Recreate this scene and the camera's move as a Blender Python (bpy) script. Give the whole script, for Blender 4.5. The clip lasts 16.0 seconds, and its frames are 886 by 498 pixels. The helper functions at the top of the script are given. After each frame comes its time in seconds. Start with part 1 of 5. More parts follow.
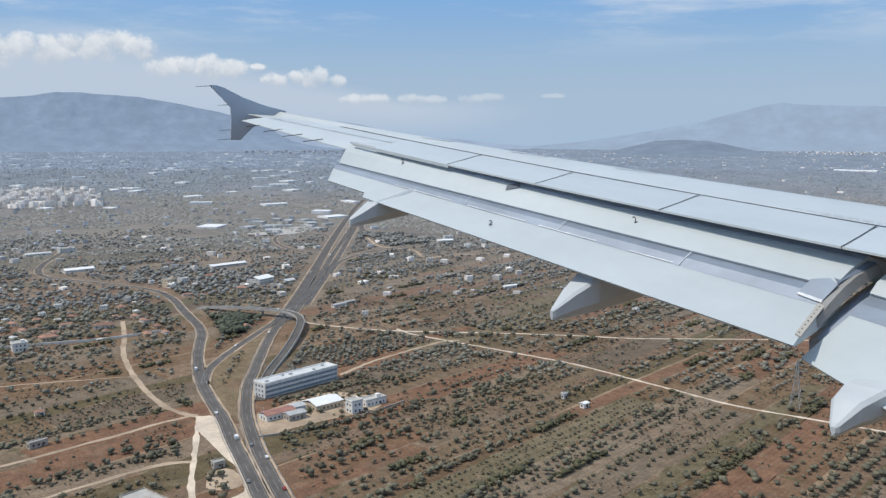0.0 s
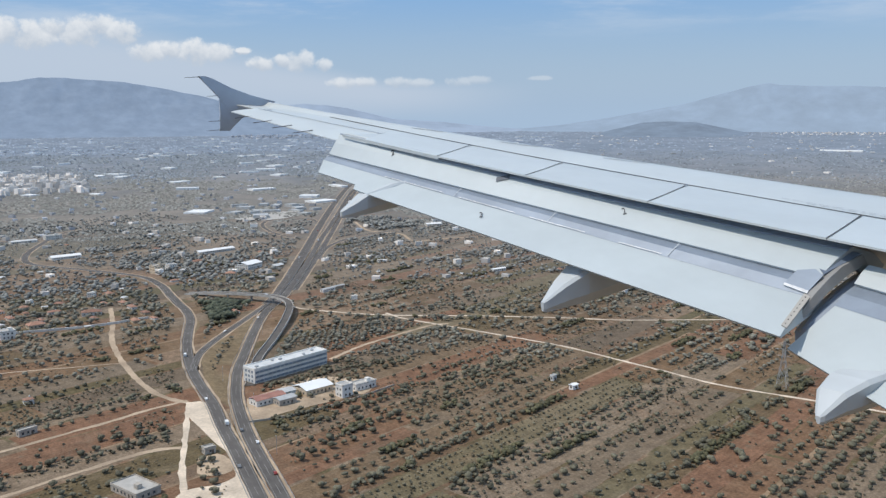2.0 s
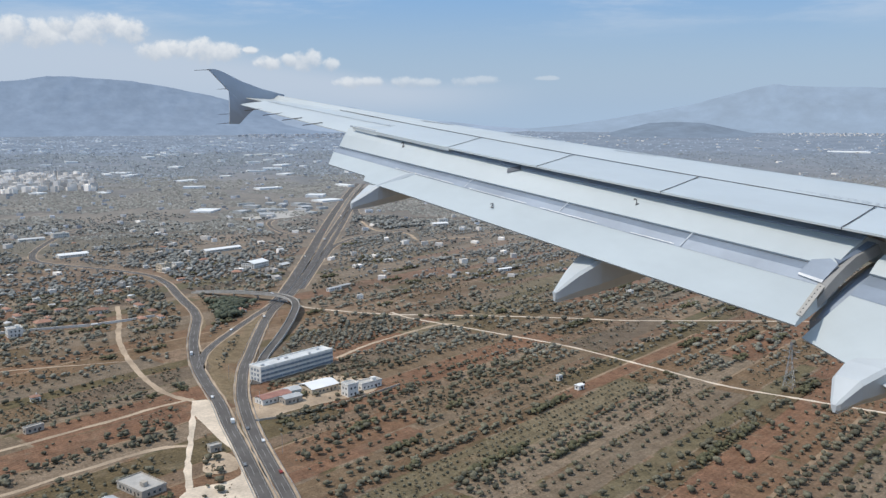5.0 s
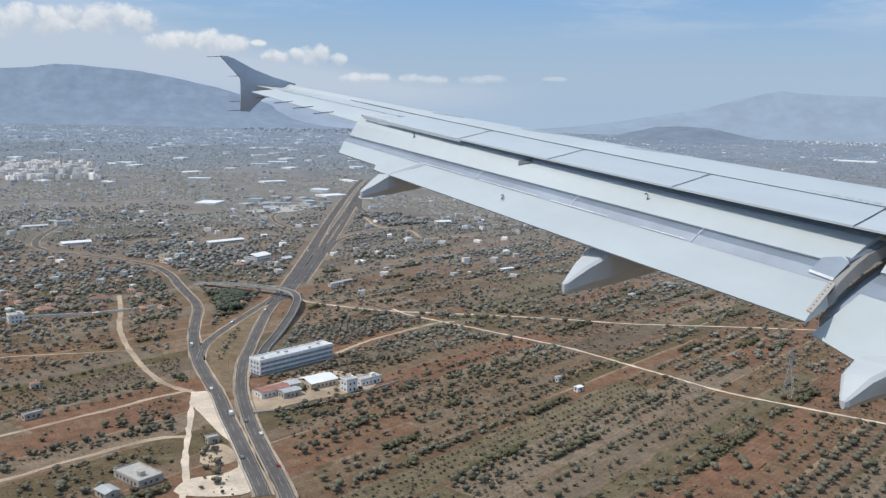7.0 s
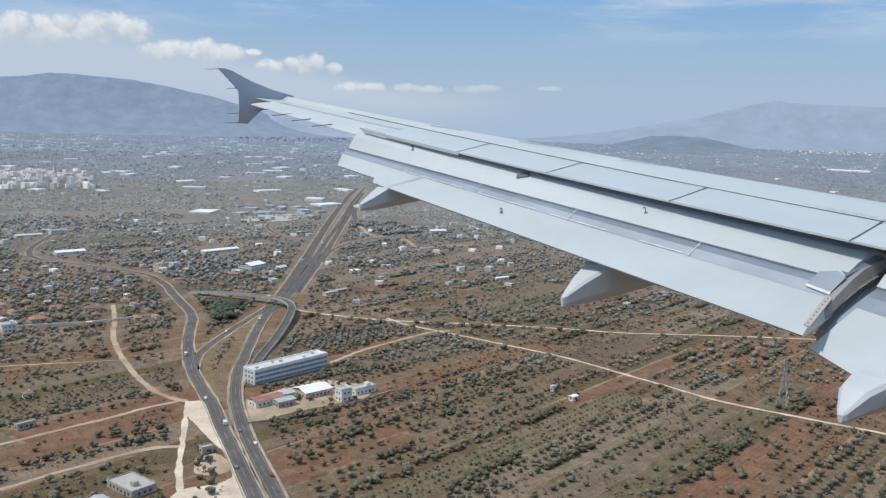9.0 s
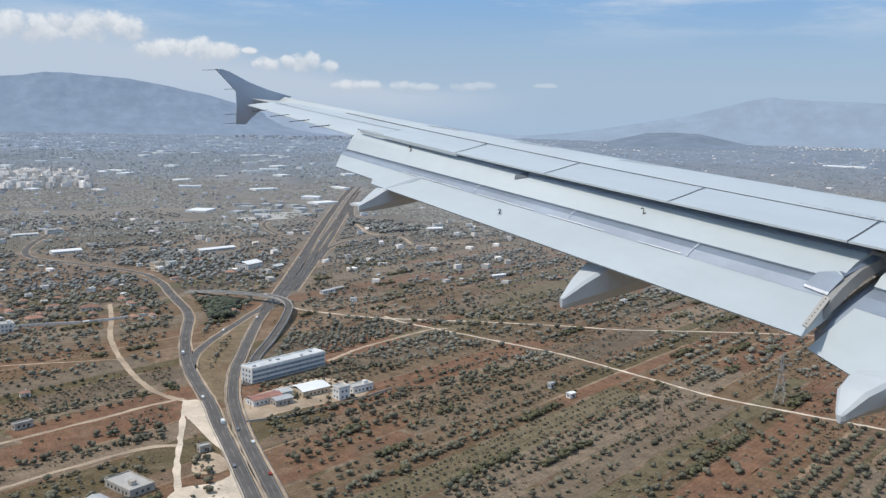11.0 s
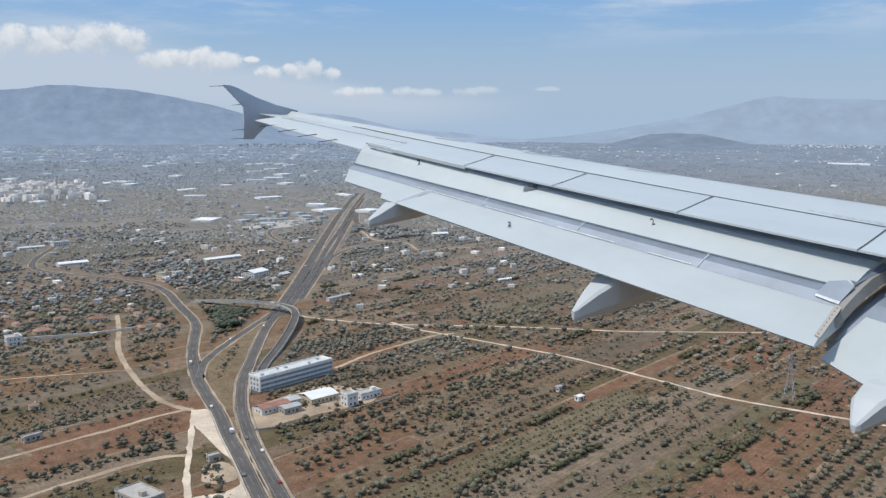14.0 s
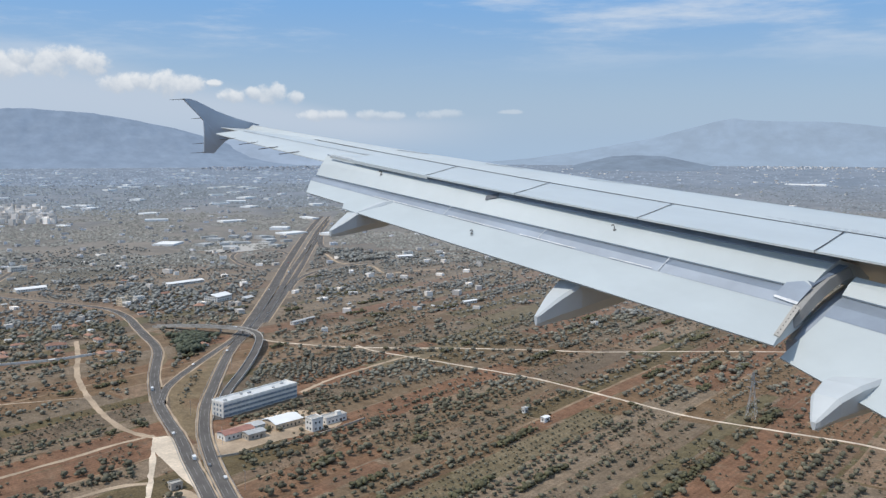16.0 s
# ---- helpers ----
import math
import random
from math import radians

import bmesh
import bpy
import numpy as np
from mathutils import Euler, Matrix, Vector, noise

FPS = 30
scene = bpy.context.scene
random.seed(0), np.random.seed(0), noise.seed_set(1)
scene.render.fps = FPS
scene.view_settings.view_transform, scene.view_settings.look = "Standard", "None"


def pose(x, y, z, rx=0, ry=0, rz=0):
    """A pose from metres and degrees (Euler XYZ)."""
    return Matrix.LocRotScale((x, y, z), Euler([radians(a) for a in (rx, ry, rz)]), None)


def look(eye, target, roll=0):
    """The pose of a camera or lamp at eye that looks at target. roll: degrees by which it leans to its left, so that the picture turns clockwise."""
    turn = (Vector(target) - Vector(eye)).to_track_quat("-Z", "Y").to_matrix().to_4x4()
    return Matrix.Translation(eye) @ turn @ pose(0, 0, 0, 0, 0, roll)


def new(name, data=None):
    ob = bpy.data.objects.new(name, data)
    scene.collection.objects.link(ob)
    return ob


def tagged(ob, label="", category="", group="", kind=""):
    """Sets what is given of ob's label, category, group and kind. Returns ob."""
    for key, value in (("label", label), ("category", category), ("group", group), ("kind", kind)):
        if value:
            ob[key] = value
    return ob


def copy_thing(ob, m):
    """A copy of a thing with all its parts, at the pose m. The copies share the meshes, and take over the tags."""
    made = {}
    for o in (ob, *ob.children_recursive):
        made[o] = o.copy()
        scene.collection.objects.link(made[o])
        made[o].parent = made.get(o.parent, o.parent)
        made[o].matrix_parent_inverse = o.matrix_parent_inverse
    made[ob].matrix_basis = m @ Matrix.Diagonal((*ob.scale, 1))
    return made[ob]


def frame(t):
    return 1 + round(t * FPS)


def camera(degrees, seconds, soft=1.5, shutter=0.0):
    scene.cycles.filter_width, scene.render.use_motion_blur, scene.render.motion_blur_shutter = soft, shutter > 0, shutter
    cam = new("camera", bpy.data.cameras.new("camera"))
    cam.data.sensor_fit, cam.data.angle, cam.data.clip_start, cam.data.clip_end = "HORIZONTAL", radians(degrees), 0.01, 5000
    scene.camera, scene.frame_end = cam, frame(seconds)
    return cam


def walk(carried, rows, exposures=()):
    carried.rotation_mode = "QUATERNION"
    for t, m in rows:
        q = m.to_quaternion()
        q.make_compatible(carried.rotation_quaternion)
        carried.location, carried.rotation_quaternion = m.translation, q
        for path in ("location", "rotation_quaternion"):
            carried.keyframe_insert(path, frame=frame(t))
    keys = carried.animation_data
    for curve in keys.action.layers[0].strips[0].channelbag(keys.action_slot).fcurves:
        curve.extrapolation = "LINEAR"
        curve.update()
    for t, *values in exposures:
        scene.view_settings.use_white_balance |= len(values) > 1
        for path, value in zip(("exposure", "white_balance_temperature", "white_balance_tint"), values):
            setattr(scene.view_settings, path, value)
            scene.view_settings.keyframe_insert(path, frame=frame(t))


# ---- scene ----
cam = camera(53.96, 16.0, soft=1.4)
PATH = (
    (0, pose(-0.029, 0.147, 169.983, 82.425, -0.159, 58.311)),
    (0.5, pose(-0.007, 0.144, 170.040, 82.048, 0.112, 57.891)),
    (1, pose(-0.007, 0.159, 170.149, 81.995, 1.114, 57.540)),
    (1.5, pose(0.023, 0.150, 170.227, 81.878, 1.610, 57.529)),
    (2, pose(0.017, 0.080, 170.092, 81.337, 0.252, 57.484)),
    (2.5, pose(-0.006, 0.084, 169.979, 80.911, -0.842, 57.524)),
    (3, pose(-0.018, 0.068, 169.967, 81.238, -0.474, 57.395)),
    (3.5, pose(-0.023, 0.064, 169.982, 81.470, 0.027, 57.449)),
    (4, pose(-0.008, 0.062, 170.014, 81.627, 0.727, 57.609)),
    (6.5, pose(-0.049, -0.008, 169.904, 80.869, -1.332, 58.488)),
    (7, pose(-0.047, -0.027, 169.892, 81.204, -1.458, 58.329)),
    (7.5, pose(-0.046, -0.053, 169.913, 81.543, -1.323, 58.174)),
    (8, pose(-0.039, -0.077, 169.930, 81.881, -1.147, 58.081)),
    (8.5, pose(-0.023, -0.103, 169.929, 81.834, -1.246, 58.070)),
    (9, pose(-0.034, -0.092, 169.944, 81.808, -1.513, 57.991)),
    (11.5, pose(-0.035, -0.128, 169.987, 81.633, -1.279, 57.711)),
    (12, pose(-0.047, -0.134, 169.911, 81.393, -2.030, 57.794)),
    (12.5, pose(-0.054, -0.138, 169.896, 81.261, -2.231, 58.203)),
    (13, pose(-0.050, -0.158, 169.924, 81.362, -1.904, 58.645)),
    (13.5, pose(-0.044, -0.188, 170.016, 81.700, -1.074, 58.562)),
    (14, pose(-0.027, -0.197, 170.094, 81.985, -0.185, 57.950)),
    (14.5, pose(-0.029, -0.184, 170.103, 82.392, 0.032, 56.770)),
    (15, pose(-0.010, -0.181, 170.115, 83.151, 0.563, 55.808)),
    (15.5, pose(-0.002, -0.151, 170.052, 83.660, 0.699, 55.520)),
    (16, pose(-0.033, -0.158, 169.928, 83.461, -0.050, 55.603)),
)
walk(cam, PATH, exposures=((0, 0.0), (16, 0.0)))

# ---- sky and sun ----
SUN_AZ, SUN_EL = 158.0, 57.0        # degrees to the left of the nose, and up
sun_dir = Vector((-math.sin(radians(SUN_AZ)) * math.cos(radians(SUN_EL)), math.cos(radians(SUN_AZ)) * math.cos(radians(SUN_EL)), math.sin(radians(SUN_EL))))
sun = new("sun", bpy.data.lights.new("sun", "SUN"))
sun.data.energy, sun.data.angle, sun.data.color = 3.1, radians(0.6), (1.0, 0.925, 0.82)
sun.matrix_world = look(sun_dir * 100, (0, 0, 0))


def nodes_of(owner):
    owner.use_nodes = True
    owner.node_tree.nodes.clear()
    nt = owner.node_tree

    def add(kind):
        return nt.nodes.new(kind)

    def math_node(op, a, b=None, clamp=False):
        n = nt.nodes.new("ShaderNodeMath")
        n.operation, n.use_clamp = op, clamp
        for i, v in enumerate((a, b)):
            if v is None:
                continue
            if hasattr(v, "is_linked"):
                nt.links.new(v, n.inputs[i])
            else:
                n.inputs[i].default_value = v
        return n.outputs[0]

    def mix(fac, a, b, mode="MIX"):
        n = nt.nodes.new("ShaderNodeMix")
        n.data_type, n.blend_type = "RGBA", mode
        for sock, v in ((n.inputs[0], fac), (n.inputs[6], a), (n.inputs[7], b)):
            if hasattr(v, "is_linked"):
                nt.links.new(v, sock)
            elif isinstance(v, (int, float)):
                sock.default_value = v
            else:
                sock.default_value = (*v, 1)
        return n.outputs[2]

    def noise_tex(vec, scale, detail=4.0, rough=0.55, out=0):
        n = nt.nodes.new("ShaderNodeTexNoise")
        n.inputs["Scale"].default_value, n.inputs["Detail"].default_value, n.inputs["Roughness"].default_value = scale, detail, rough
        if vec is not None:
            nt.links.new(vec, n.inputs["Vector"])
        return n.outputs[out]

    def ramp(fac, lo, hi, a=0.0, b=1.0):
        n = nt.nodes.new("ShaderNodeMapRange")
        n.interpolation_type = "SMOOTHSTEP"
        nt.links.new(fac, n.inputs[0])
        for i, v in enumerate((lo, hi, a, b)):
            n.inputs[i + 1].default_value = v
        return n.outputs[0]

    def steps(fac, stops):
        n = nt.nodes.new("ShaderNodeValToRGB")
        n.color_ramp.interpolation = "LINEAR"
        while len(n.color_ramp.elements) < len(stops):
            n.color_ramp.elements.new(0.5)
        for el, (pos, col) in zip(n.color_ramp.elements, stops):
            el.position, el.color = pos, (*col, 1)
        nt.links.new(fac, n.inputs[0])
        return n.outputs[0]

    return nt, add, math_node, mix, noise_tex, ramp, steps


world = bpy.data.worlds.new("world")
scene.world = world
nt, add, mth, mix, noise_tex, ramp, steps = nodes_of(world)
tc = add("ShaderNodeTexCoord")
sep = add("ShaderNodeSeparateXYZ")
nt.links.new(tc.outputs["Generated"], sep.inputs[0])
zc = mth("MAXIMUM", sep.outputs[2], 0.012)
comb = add("ShaderNodeCombineXYZ")
nt.links.new(sep.outputs[0], comb.inputs[0]); nt.links.new(sep.outputs[1], comb.inputs[1]); nt.links.new(zc, comb.inputs[2])
sky = add("ShaderNodeTexSky")
sky.sky_type, sky.sun_disc = "NISHITA", False
sky.sun_elevation, sky.sun_rotation = radians(SUN_EL), radians(-SUN_AZ)
sky.air_density, sky.dust_density, sky.ozone_density, sky.altitude = 1.0, 1.2, 2.0, 200
nt.links.new(comb.outputs[0], sky.inputs["Vector"])
# direction in degrees: to the left of the nose, and up
az = mth("MULTIPLY", mth("ARCTAN2", mth("MULTIPLY", sep.outputs[0], -1.0), sep.outputs[1]), 57.2958)
el = mth("MULTIPLY", mth("ARCSINE", sep.outputs[2]), 57.2958)
SKY = 0.1
hazy = mix(ramp(el, -1.0, 13.0, 0.95, 0.15), sky.outputs[0], tuple(c / SKY for c in (0.385, 0.52, 0.695)))
hazy = mix(ramp(el, 1.0, 13.0, 0.0, 0.85), hazy, tuple(c / SKY for c in (0.17, 0.42, 0.82)))
hazy = mix(ramp(el, 14.0, 36.0, 0.0, 0.8), hazy, tuple(c / SKY for c in (0.40, 0.51, 0.67)))
# clouds: a cumulus bank of separate heaps that sinks to the right, thin high veils
line = mth("MINIMUM", mth("ADD", mth("MULTIPLY", mth("MAXIMUM", mth("SUBTRACT", az, 60.5), 0.0), 0.170), 1.90), 5.2)
thick = mth("ADD", mth("MULTIPLY", mth("MAXIMUM", mth("SUBTRACT", az, 60.5), 0.0), 0.060), 0.50)
off = mth("DIVIDE", mth("SUBTRACT", el, line), thick)
ends = mth("MULTIPLY", ramp(az, 50.0, 62.0), ramp(az, 135.0, 105.0))
heading = add("ShaderNodeCombineXYZ")
nt.links.new(az, heading.inputs[0]); nt.links.new(el, heading.inputs[1])
# heaps: direction, half width, half height, in degrees
HEAPS = (
    (92.5, 5.0, 2.2, 1.0), (88.5, 4.7, 1.9, 0.85), (85.6, 4.75, 1.5, 0.8), (83.6, 5.0, 1.0, 0.6), (82.2, 4.75, 1.1, 0.7), (81.0, 5.3, 0.75, 0.42),
    (79.6, 5.05, 1.0, 0.72), (78.6, 5.45, 0.9, 0.55), (77.4, 5.15, 1.0, 0.6), (75.7, 3.95, 0.9, 0.52), (74.5, 4.15, 0.65, 0.4), (73.0, 4.0, 1.0, 0.62), (71.6, 4.05, 0.85, 0.48),
    (70.2, 4.12, 0.42, 0.17), (69.0, 3.35, 0.65, 0.36), (67.7, 3.55, 0.5, 0.32), (66.6, 3.5, 0.75, 0.55), (65.15, 3.3, 0.42, 0.34),
    (63.7, 2.15, 0.8, 0.30), (62.6, 2.2, 0.7, 0.26), (60.2, 2.2, 0.9, 0.28), (58.9, 2.15, 0.8, 0.24), (56.4, 2.2, 0.8, 0.25), (55.2, 2.3, 0.7, 0.24), (51.2, 2.4, 0.6, 0.13),
)


def heap_field(lift):
    """One minus the nearest heap's squared radius, seen a little lower or higher."""
    near_r = None
    for a_, e_, rx_, ry_ in HEAPS:
        rel = add("ShaderNodeVectorMath")
        rel.operation = "MULTIPLY_ADD"
        nt.links.new(heading.outputs[0], rel.inputs[0])
        rel.inputs[1].default_value, rel.inputs[2].default_value = (0.72 / rx_, 0.78 / ry_, 0), (-0.72 * a_ / rx_, 0.78 * (lift - e_) / ry_, 0)
        sq = add("ShaderNodeVectorMath")
        sq.operation = "DOT_PRODUCT"
        nt.links.new(rel.outputs[0], sq.inputs[0]); nt.links.new(rel.outputs[0], sq.inputs[1])
        near_r = sq.outputs["Value"] if near_r is None else mth("MINIMUM", near_r, sq.outputs["Value"])
    return mth("SUBTRACT", 1.0, near_r)


n1 = noise_tex(heading.outputs[0], 1.15, 8.0, 0.58)
body = heap_field(0.0)
cum = ramp(mth("ADD", body, mth("MULTIPLY", mth("SUBTRACT", n1, 0.5), 3.2)), -0.30, 0.85)
cum = mth("MULTIPLY", cum, ramp(az, 52.0, 73.0, 0.35, 1.0))
crest = ramp(mth("ADD", mth("SUBTRACT", body, heap_field(0.22)), mth("MULTIPLY", mth("SUBTRACT", n1, 0.5), 1.6)), -0.5, 0.75)
veil_v = add("ShaderNodeCombineXYZ")
nt.links.new(mth("MULTIPLY", az, 0.07), veil_v.inputs[0]); nt.links.new(mth("MULTIPLY", el, 0.42), veil_v.inputs[1]); veil_v.inputs[2].default_value = 3.7
veil = mth("MULTIPLY", ramp(noise_tex(veil_v.outputs[0], 1.0, 6.0, 0.62), 0.44, 0.72), ramp(el, 4.2, 8.0))
glow = mth("MULTIPLY", mth("MULTIPLY", mth("MULTIPLY", ramp(off, -5.0, -1.0), ramp(off, 1.0, -0.8)), ends), 0.90)
col = mix(glow, hazy, tuple(c / SKY for c in (0.51, 0.595, 0.715)))
col = mix(mth("MULTIPLY", veil, 0.75), col, tuple(c / SKY for c in (0.66, 0.72, 0.80)))
shade = mix(crest, tuple(c / SKY for c in (0.53, 0.59, 0.67)), tuple(c / SKY for c in (0.83, 0.85, 0.87)))
col = mix(mth("MULTIPLY", cum, 0.85), col, shade)
bg = add("ShaderNodeBackground")
bg.inputs[1].default_value = SKY
nt.links.new(col, bg.inputs[0])
out = add("ShaderNodeOutputWorld")
nt.links.new(bg.outputs[0], out.inputs[0])


# ---- materials ----
def surface(name, base, rough=0.8, metal=0.0, grain=0.0, grain_scale=1.0, stain=0.0, stain_scale=0.1, bump=0.0, per_object=0.0, per_island=0.0, spec=0.5, emit=None):
    """A surface with fine grain, broad stains and relief, at world size."""
    m = bpy.data.materials.new(name)
    nt, add, mth, mix, noise_tex, ramp, steps = nodes_of(m)
    geo = add("ShaderNodeNewGeometry")
    pos = geo.outputs["Position"]
    col = mix(0.0, base, base)
    fac = 1.0
    if stain:
        fac = ramp(noise_tex(pos, stain_scale, 5.0, 0.6), 0.25, 0.75, 1 - stain, 1 + stain)
    if grain:
        g = ramp(noise_tex(pos, grain_scale, 3.0, 0.6), 0.2, 0.8, 1 - grain, 1 + grain)
        fac = mth("MULTIPLY", fac, g)
    if per_object:
        info = add("ShaderNodeObjectInfo")
        fac = mth("MULTIPLY", fac, ramp(info.outputs["Random"], 0, 1, 1 - per_object, 1 + per_object))
    if per_island:
        fac = mth("MULTIPLY", fac, ramp(geo.outputs["Random Per Island"], 0, 1, 1 - per_island, 1 + per_island))
    if hasattr(fac, "is_linked"):
        c3 = add("ShaderNodeCombineColor")
        for i in range(3):
            nt.links.new(fac, c3.inputs[i])
        col = mix(1.0, col, c3.outputs[0], "MULTIPLY")
    b = add("ShaderNodeBsdfPrincipled")
    nt.links.new(col, b.inputs["Base Color"])
    b.inputs["Roughness"].default_value, b.inputs["Metallic"].default_value = rough, metal
    b.inputs["Specular IOR Level"].default_value = spec
    if emit:
        b.inputs["Emission Color"].default_value = (*emit[:3], 1)
        b.inputs["Emission Strength"].default_value = emit[3]
    if bump:
        bn = add("ShaderNodeBump")
        bn.inputs["Strength"].default_value, bn.inputs["Distance"].default_value = 0.6, bump
        nt.links.new(noise_tex(pos, grain_scale, 4.0, 0.6), bn.inputs["Height"])
        nt.links.new(bn.outputs[0], b.inputs["Normal"])
    o = add("ShaderNodeOutputMaterial")
    nt.links.new(b.outputs[0], o.inputs[0])
    return m


def soil_material(name, tones, hazed_plain, plough=0.0, island=False):
    """Dry farmland: patches of soil, red earth and straw, furrows, fine speckle, and haze tinted in by distance."""
    m = bpy.data.materials.new(name)
    nt, add, mth, mix, noise_tex, ramp, steps = nodes_of(m)
    geo = add("ShaderNodeNewGeometry")
    pos = geo.outputs["Position"]
    n_big = noise_tex(pos, 0.011, 5.0, 0.6)
    if island:
        pick = mth("ADD", geo.outputs["Random Per Island"], mth("MULTIPLY", mth("SUBTRACT", n_big, 0.5), 0.12), True)
    else:
        pick = ramp(n_big, 0.28, 0.72)
    k = len(tones) - 1
    col = steps(pick, [(i / k, c) for i, c in enumerate(tones)])
    red = ramp(noise_tex(pos, 0.019, 6.0, 0.65, 0), 0.58, 0.70)
    col = mix(mth("MULTIPLY", red, 0.30 if island else 0.5), col, (0.225, 0.124, 0.075))
    straw = ramp(noise_tex(pos, 0.043, 6.0, 0.65), 0.52, 0.68)
    col = mix(mth("MULTIPLY", straw, 0.30), col, (0.245, 0.192, 0.134))
    scrub = ramp(noise_tex(pos, 0.16, 5.0, 0.7), 0.54, 0.68)
    col = mix(mth("MULTIPLY", scrub, 0.5), col, (0.140, 0.125, 0.090))
    # furrows along the parcels
    sp = add("ShaderNodeSeparateXYZ")
    nt.links.new(pos, sp.inputs[0])
    across = mth("ADD", mth("MULTIPLY", sp.outputs[0], 0.955), mth("MULTIPLY", sp.outputs[1], 0.295))
    wob = mth("MULTIPLY", noise_tex(pos, 0.05, 2.0), 5.0)
    fur = mth("SINE", mth("ADD", mth("MULTIPLY", across, 2.1), wob))
    fine = mth("MULTIPLY", ramp(noise_tex(pos, 0.75, 6.0, 0.75), 0.28, 0.72, 0.66, 1.34), ramp(noise_tex(pos, 0.12, 4.0, 0.7), 0.3, 0.7, 0.76, 1.24))
    tone = mth("MULTIPLY", fine, mth("ADD", mth("MULTIPLY", fur, 0.02 + plough * 0.5), 1.0))
    c3 = add("ShaderNodeCombineColor")
    for i in range(3):
        nt.links.new(tone, c3.inputs[i])
    col = mix(1.0, col, c3.outputs[0], "MULTIPLY")
    # beyond the near farms: scrub, gardens, pale built-up land, paled by painted-in haze
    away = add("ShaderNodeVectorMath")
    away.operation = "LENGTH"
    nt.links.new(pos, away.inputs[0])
    plain = mix(ramp(noise_tex(pos, 0.0045, 7.0, 0.72), 0.36, 0.64), hazed_plain[0], hazed_plain[1])
    plain = mix(ramp(noise_tex(pos, 0.03, 5.0, 0.75), 0.55, 0.66, 0.0, 0.7), plain, hazed_plain[2])
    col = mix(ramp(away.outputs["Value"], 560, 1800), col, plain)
    # furthest off, bluish tones carry the haze in the base colour
    distant = mix(ramp(noise_tex(pos, 0.010, 6.0, 0.72), 0.36, 0.64), hazed_plain[3], hazed_plain[4])
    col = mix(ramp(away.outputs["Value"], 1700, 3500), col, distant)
    b = add("ShaderNodeBsdfPrincipled")
    nt.links.new(col, b.inputs["Base Color"])
    b.inputs["Roughness"].default_value, b.inputs["Specular IOR Level"].default_value = 0.95, 0.1
    bn = add("ShaderNodeBump")
    bn.inputs["Strength"].default_value, bn.inputs["Distance"].default_value = 0.7, 0.5
    nt.links.new(tone, bn.inputs["Height"])
    nt.links.new(bn.outputs[0], b.inputs["Normal"])
    o = add("ShaderNodeOutputMaterial")
    nt.links.new(b.outputs[0], o.inputs[0])
    return m


# tones of the plain: three paled, then two turned bluish for haze
HAZED_PLAIN = ((0.180, 0.173, 0.162), (0.265, 0.240, 0.212), (0.37, 0.325, 0.28), (0.182, 0.218, 0.265), (0.238, 0.272, 0.320))
TONES = ((0.122, 0.093, 0.068), (0.240, 0.184, 0.131), (0.170, 0.107, 0.069), (0.122, 0.105, 0.056), (0.268, 0.206, 0.145), (0.205, 0.121, 0.075), (0.186, 0.126, 0.076), (0.195, 0.158, 0.119))
M = {}
M["soil"] = soil_material("dry_soil", TONES, HAZED_PLAIN)
M["field"] = soil_material("field_soil", TONES, HAZED_PLAIN, 0.06, True)
M["red_field"] = soil_material("red_earth", ((0.175, 0.100, 0.065), (0.225, 0.126, 0.079), (0.165, 0.104, 0.069)), HAZED_PLAIN, 0.08)
M["meadow"] = soil_material("dry_meadow", ((0.190, 0.140, 0.085), (0.225, 0.170, 0.105), (0.175, 0.125, 0.078)), HAZED_PLAIN)
M["asphalt"] = surface("asphalt", (0.115, 0.106, 0.099), 0.9, grain=0.12, grain_scale=0.8, stain=0.22, stain_scale=0.06, spec=0.15)
M["concrete"] = surface("concrete", (0.42, 0.40, 0.37), 0.85, grain=0.1, grain_scale=1.5, stain=0.15, stain_scale=0.2)
M["paint_line"] = surface("road_paint", (0.30, 0.29, 0.28), 0.7, grain=0.15, grain_scale=0.7)
M["gravel"] = surface("pale_gravel", (0.62, 0.52, 0.41), 0.95, grain=0.14, grain_scale=0.6, stain=0.25, stain_scale=0.05, spec=0.1)
M["dirt"] = surface("dirt_track", (0.42, 0.325, 0.235), 0.95, grain=0.15, grain_scale=0.7, stain=0.28, stain_scale=0.04, spec=0.1)
M["leaf"] = surface("olive_leaf", (0.128, 0.120, 0.082), 0.75, grain=0.35, grain_scale=1.6, stain=0.2, stain_scale=0.02, per_object=0.25, spec=0.25)
M["leaf_stuff"] = surface("olive_foliage", (0.130, 0.121, 0.085), 0.8, grain=0.35, grain_scale=1.2, stain=0.25, stain_scale=0.012, per_island=0.35, spec=0.2)
# olive leaves again, lifted a little for the haze beyond 600 m
M["leaf_mid_hazed"] = surface("grove_foliage_hazed", (0.182, 0.174, 0.140), 0.8, grain=0.35, grain_scale=1.0, stain=0.25, stain_scale=0.012, per_island=0.35, spec=0.15)
M["leaf_dark"] = surface("pine_foliage", (0.085, 0.095, 0.066), 0.8, grain=0.35, grain_scale=1.2, per_island=0.3, spec=0.2)
M["leaf_hedge"] = surface("hedge_foliage", (0.110, 0.103, 0.060), 0.8, grain=0.35, grain_scale=1.2, stain=0.2, stain_scale=0.02, per_island=0.3, spec=0.15)
